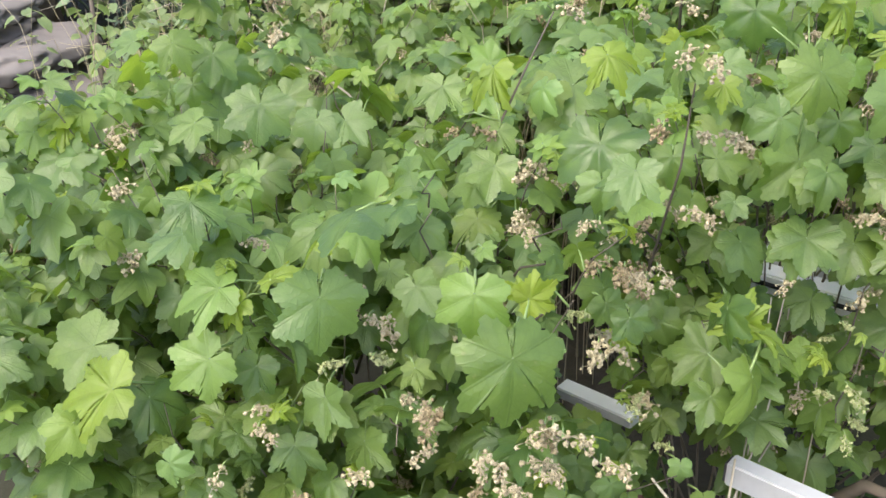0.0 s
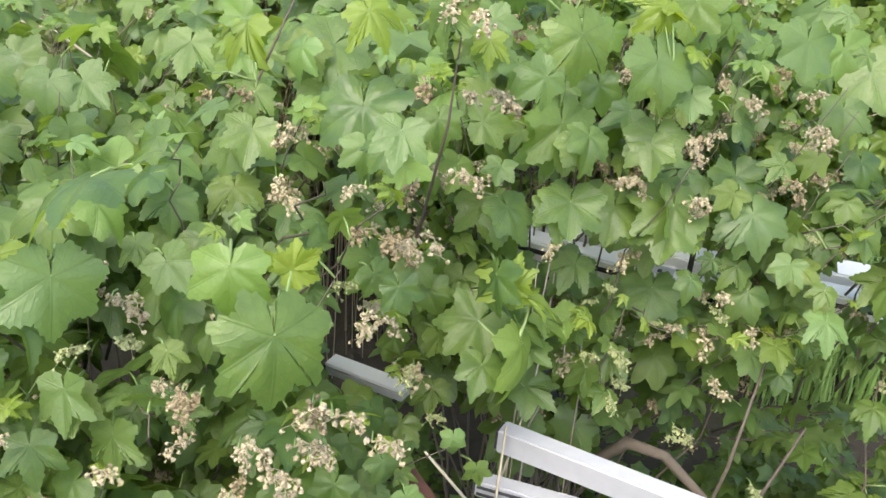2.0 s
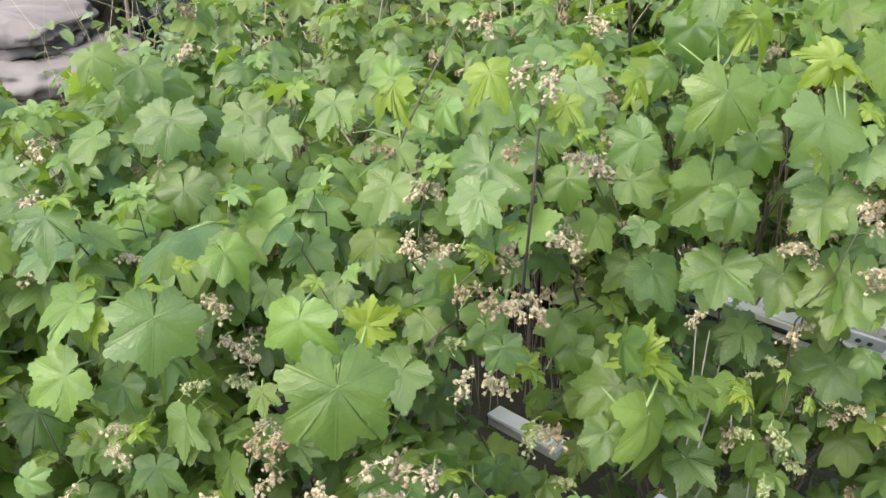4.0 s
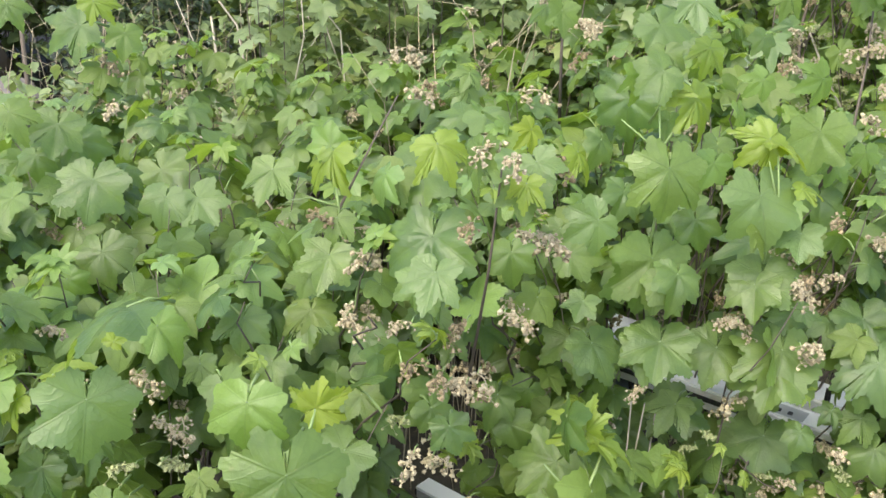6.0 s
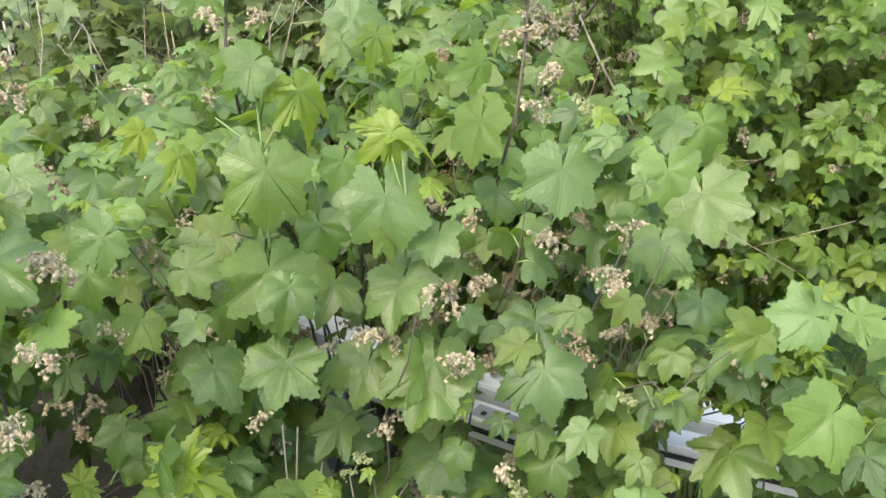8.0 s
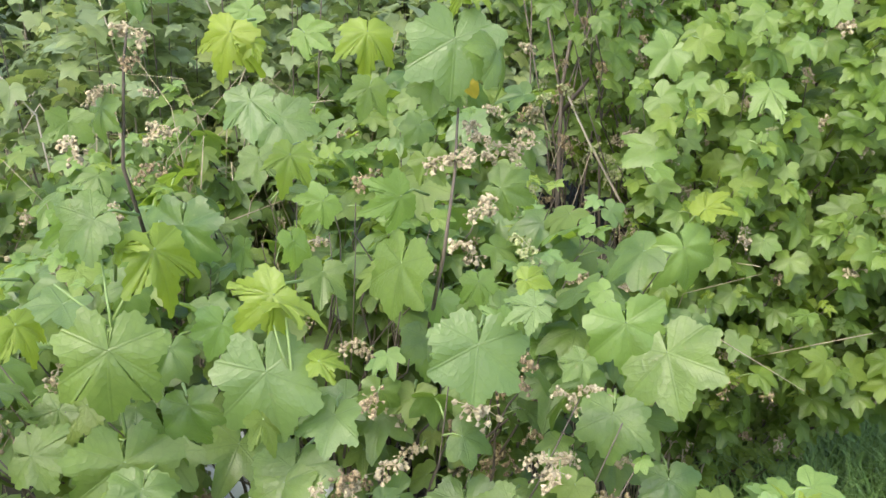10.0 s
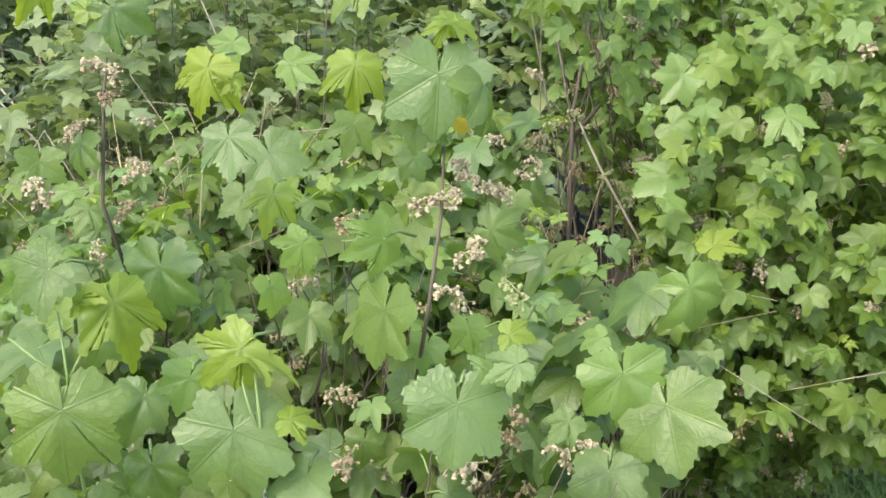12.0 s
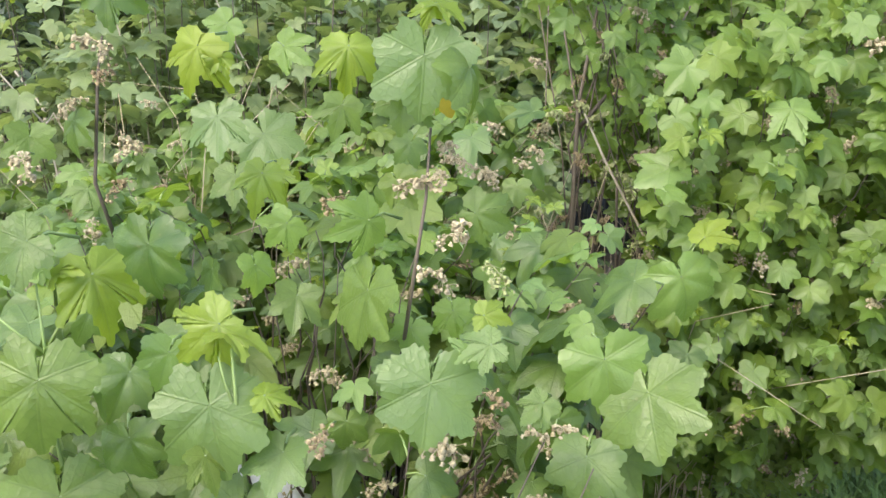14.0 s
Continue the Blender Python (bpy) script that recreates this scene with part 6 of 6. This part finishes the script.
# ---- heap of cloth ----
def folded_layer(top, name, at, sx, sy, h, turn, mat, seed):
    """One bulging fold of thick cloth: a rounded slab with creases."""
    verts, faces, n, rows = [], [], 110, 20
    for j in range(rows + 1):
        lat = -math.pi / 2 + math.pi * j / rows
        for i in range(n):
            a = 2 * math.pi * i / n
            c, s = math.cos(a), math.sin(a)
            k = math.cos(lat) ** 0.45
            x = math.copysign(abs(c) ** 0.55, c) * k
            y = math.copysign(abs(s) ** 0.55, s) * k
            crease = 0.5 - abs(noise.noise(Vector((x * 2.2 + seed, y * 2.6, seed + 1.7 * math.sin(lat)))))
            fine = 0.5 - abs(noise.noise(Vector((x * 6.5, y * 6.0 + seed, 2.0 * math.sin(lat)))))
            tiny = 0.5 - abs(noise.noise(Vector((x * 15 + 4 * y, y * 13, seed + 3.0 * math.sin(lat)))))
            out = 1 + 0.22 * crease + 0.10 * fine + 0.03 * tiny
            z = math.copysign(abs(math.sin(lat)) ** 0.8, math.sin(lat)) * h / 2 * (1 + 0.9 * crease + 0.7 * fine + 0.35 * tiny)
            z += 0.22 * h * noise.noise(Vector((x * 1.4, y * 1.4 + seed, 5.0)))
            verts.append((x * sx * out, y * sy * out, z))
    for j in range(rows):
        for i in range(n):
            q, w = j * n + i, j * n + (i + 1) % n
            faces.append((q, w, w + n, q + n))
    part(name, mesh_from(name, verts, faces, None, mat), None, top, "", Matrix.Translation(at) @ Matrix.Rotation(turn, 4, "Z"))


def cloth_stack(name, label, at, layers, mat, seed):
    top = thing(name, label, "cloth", "", "", at)
    for k, (x, y, z, sx, sy, h, turn) in enumerate(layers):
        folded_layer(top, "fold", (x, y, z), sx, sy, h, turn, mat, seed + 3.1 * k)


cloth_stack("tarpaulin", "crumpled dusty grey tarpaulin folded in a heap", (-2.12, 4.0, 0.0),
            ((0.0, 0.0, 0.05, 0.78, 0.50, 0.13, 0.1), (0.04, 0.04, 0.14, 0.70, 0.46, 0.09, -0.12), (-0.10, 0.02, 0.21, 0.64, 0.42, 0.08, 0.2), (0.05, 0.08, 0.28, 0.58, 0.36, 0.08, -0.25), (-0.12, 0.10, 0.35, 0.50, 0.34, 0.08, 0.35), (0.02, 0.14, 0.42, 0.40, 0.28, 0.07, -0.1)), CLOTH, 3.0)
cloth_stack("blanket", "folded brown blankets piled behind the tarpaulin", (-2.85, 4.75, 0.0),
            ((0.0, 0.0, 0.16, 0.90, 0.32, 0.36, 0.05), (0.15, 0.05, 0.46, 0.80, 0.30, 0.30, -0.1), (-0.1, 0.05, 0.72, 0.70, 0.28, 0.26, 0.12)), BROWNCLOTH, 8.0)
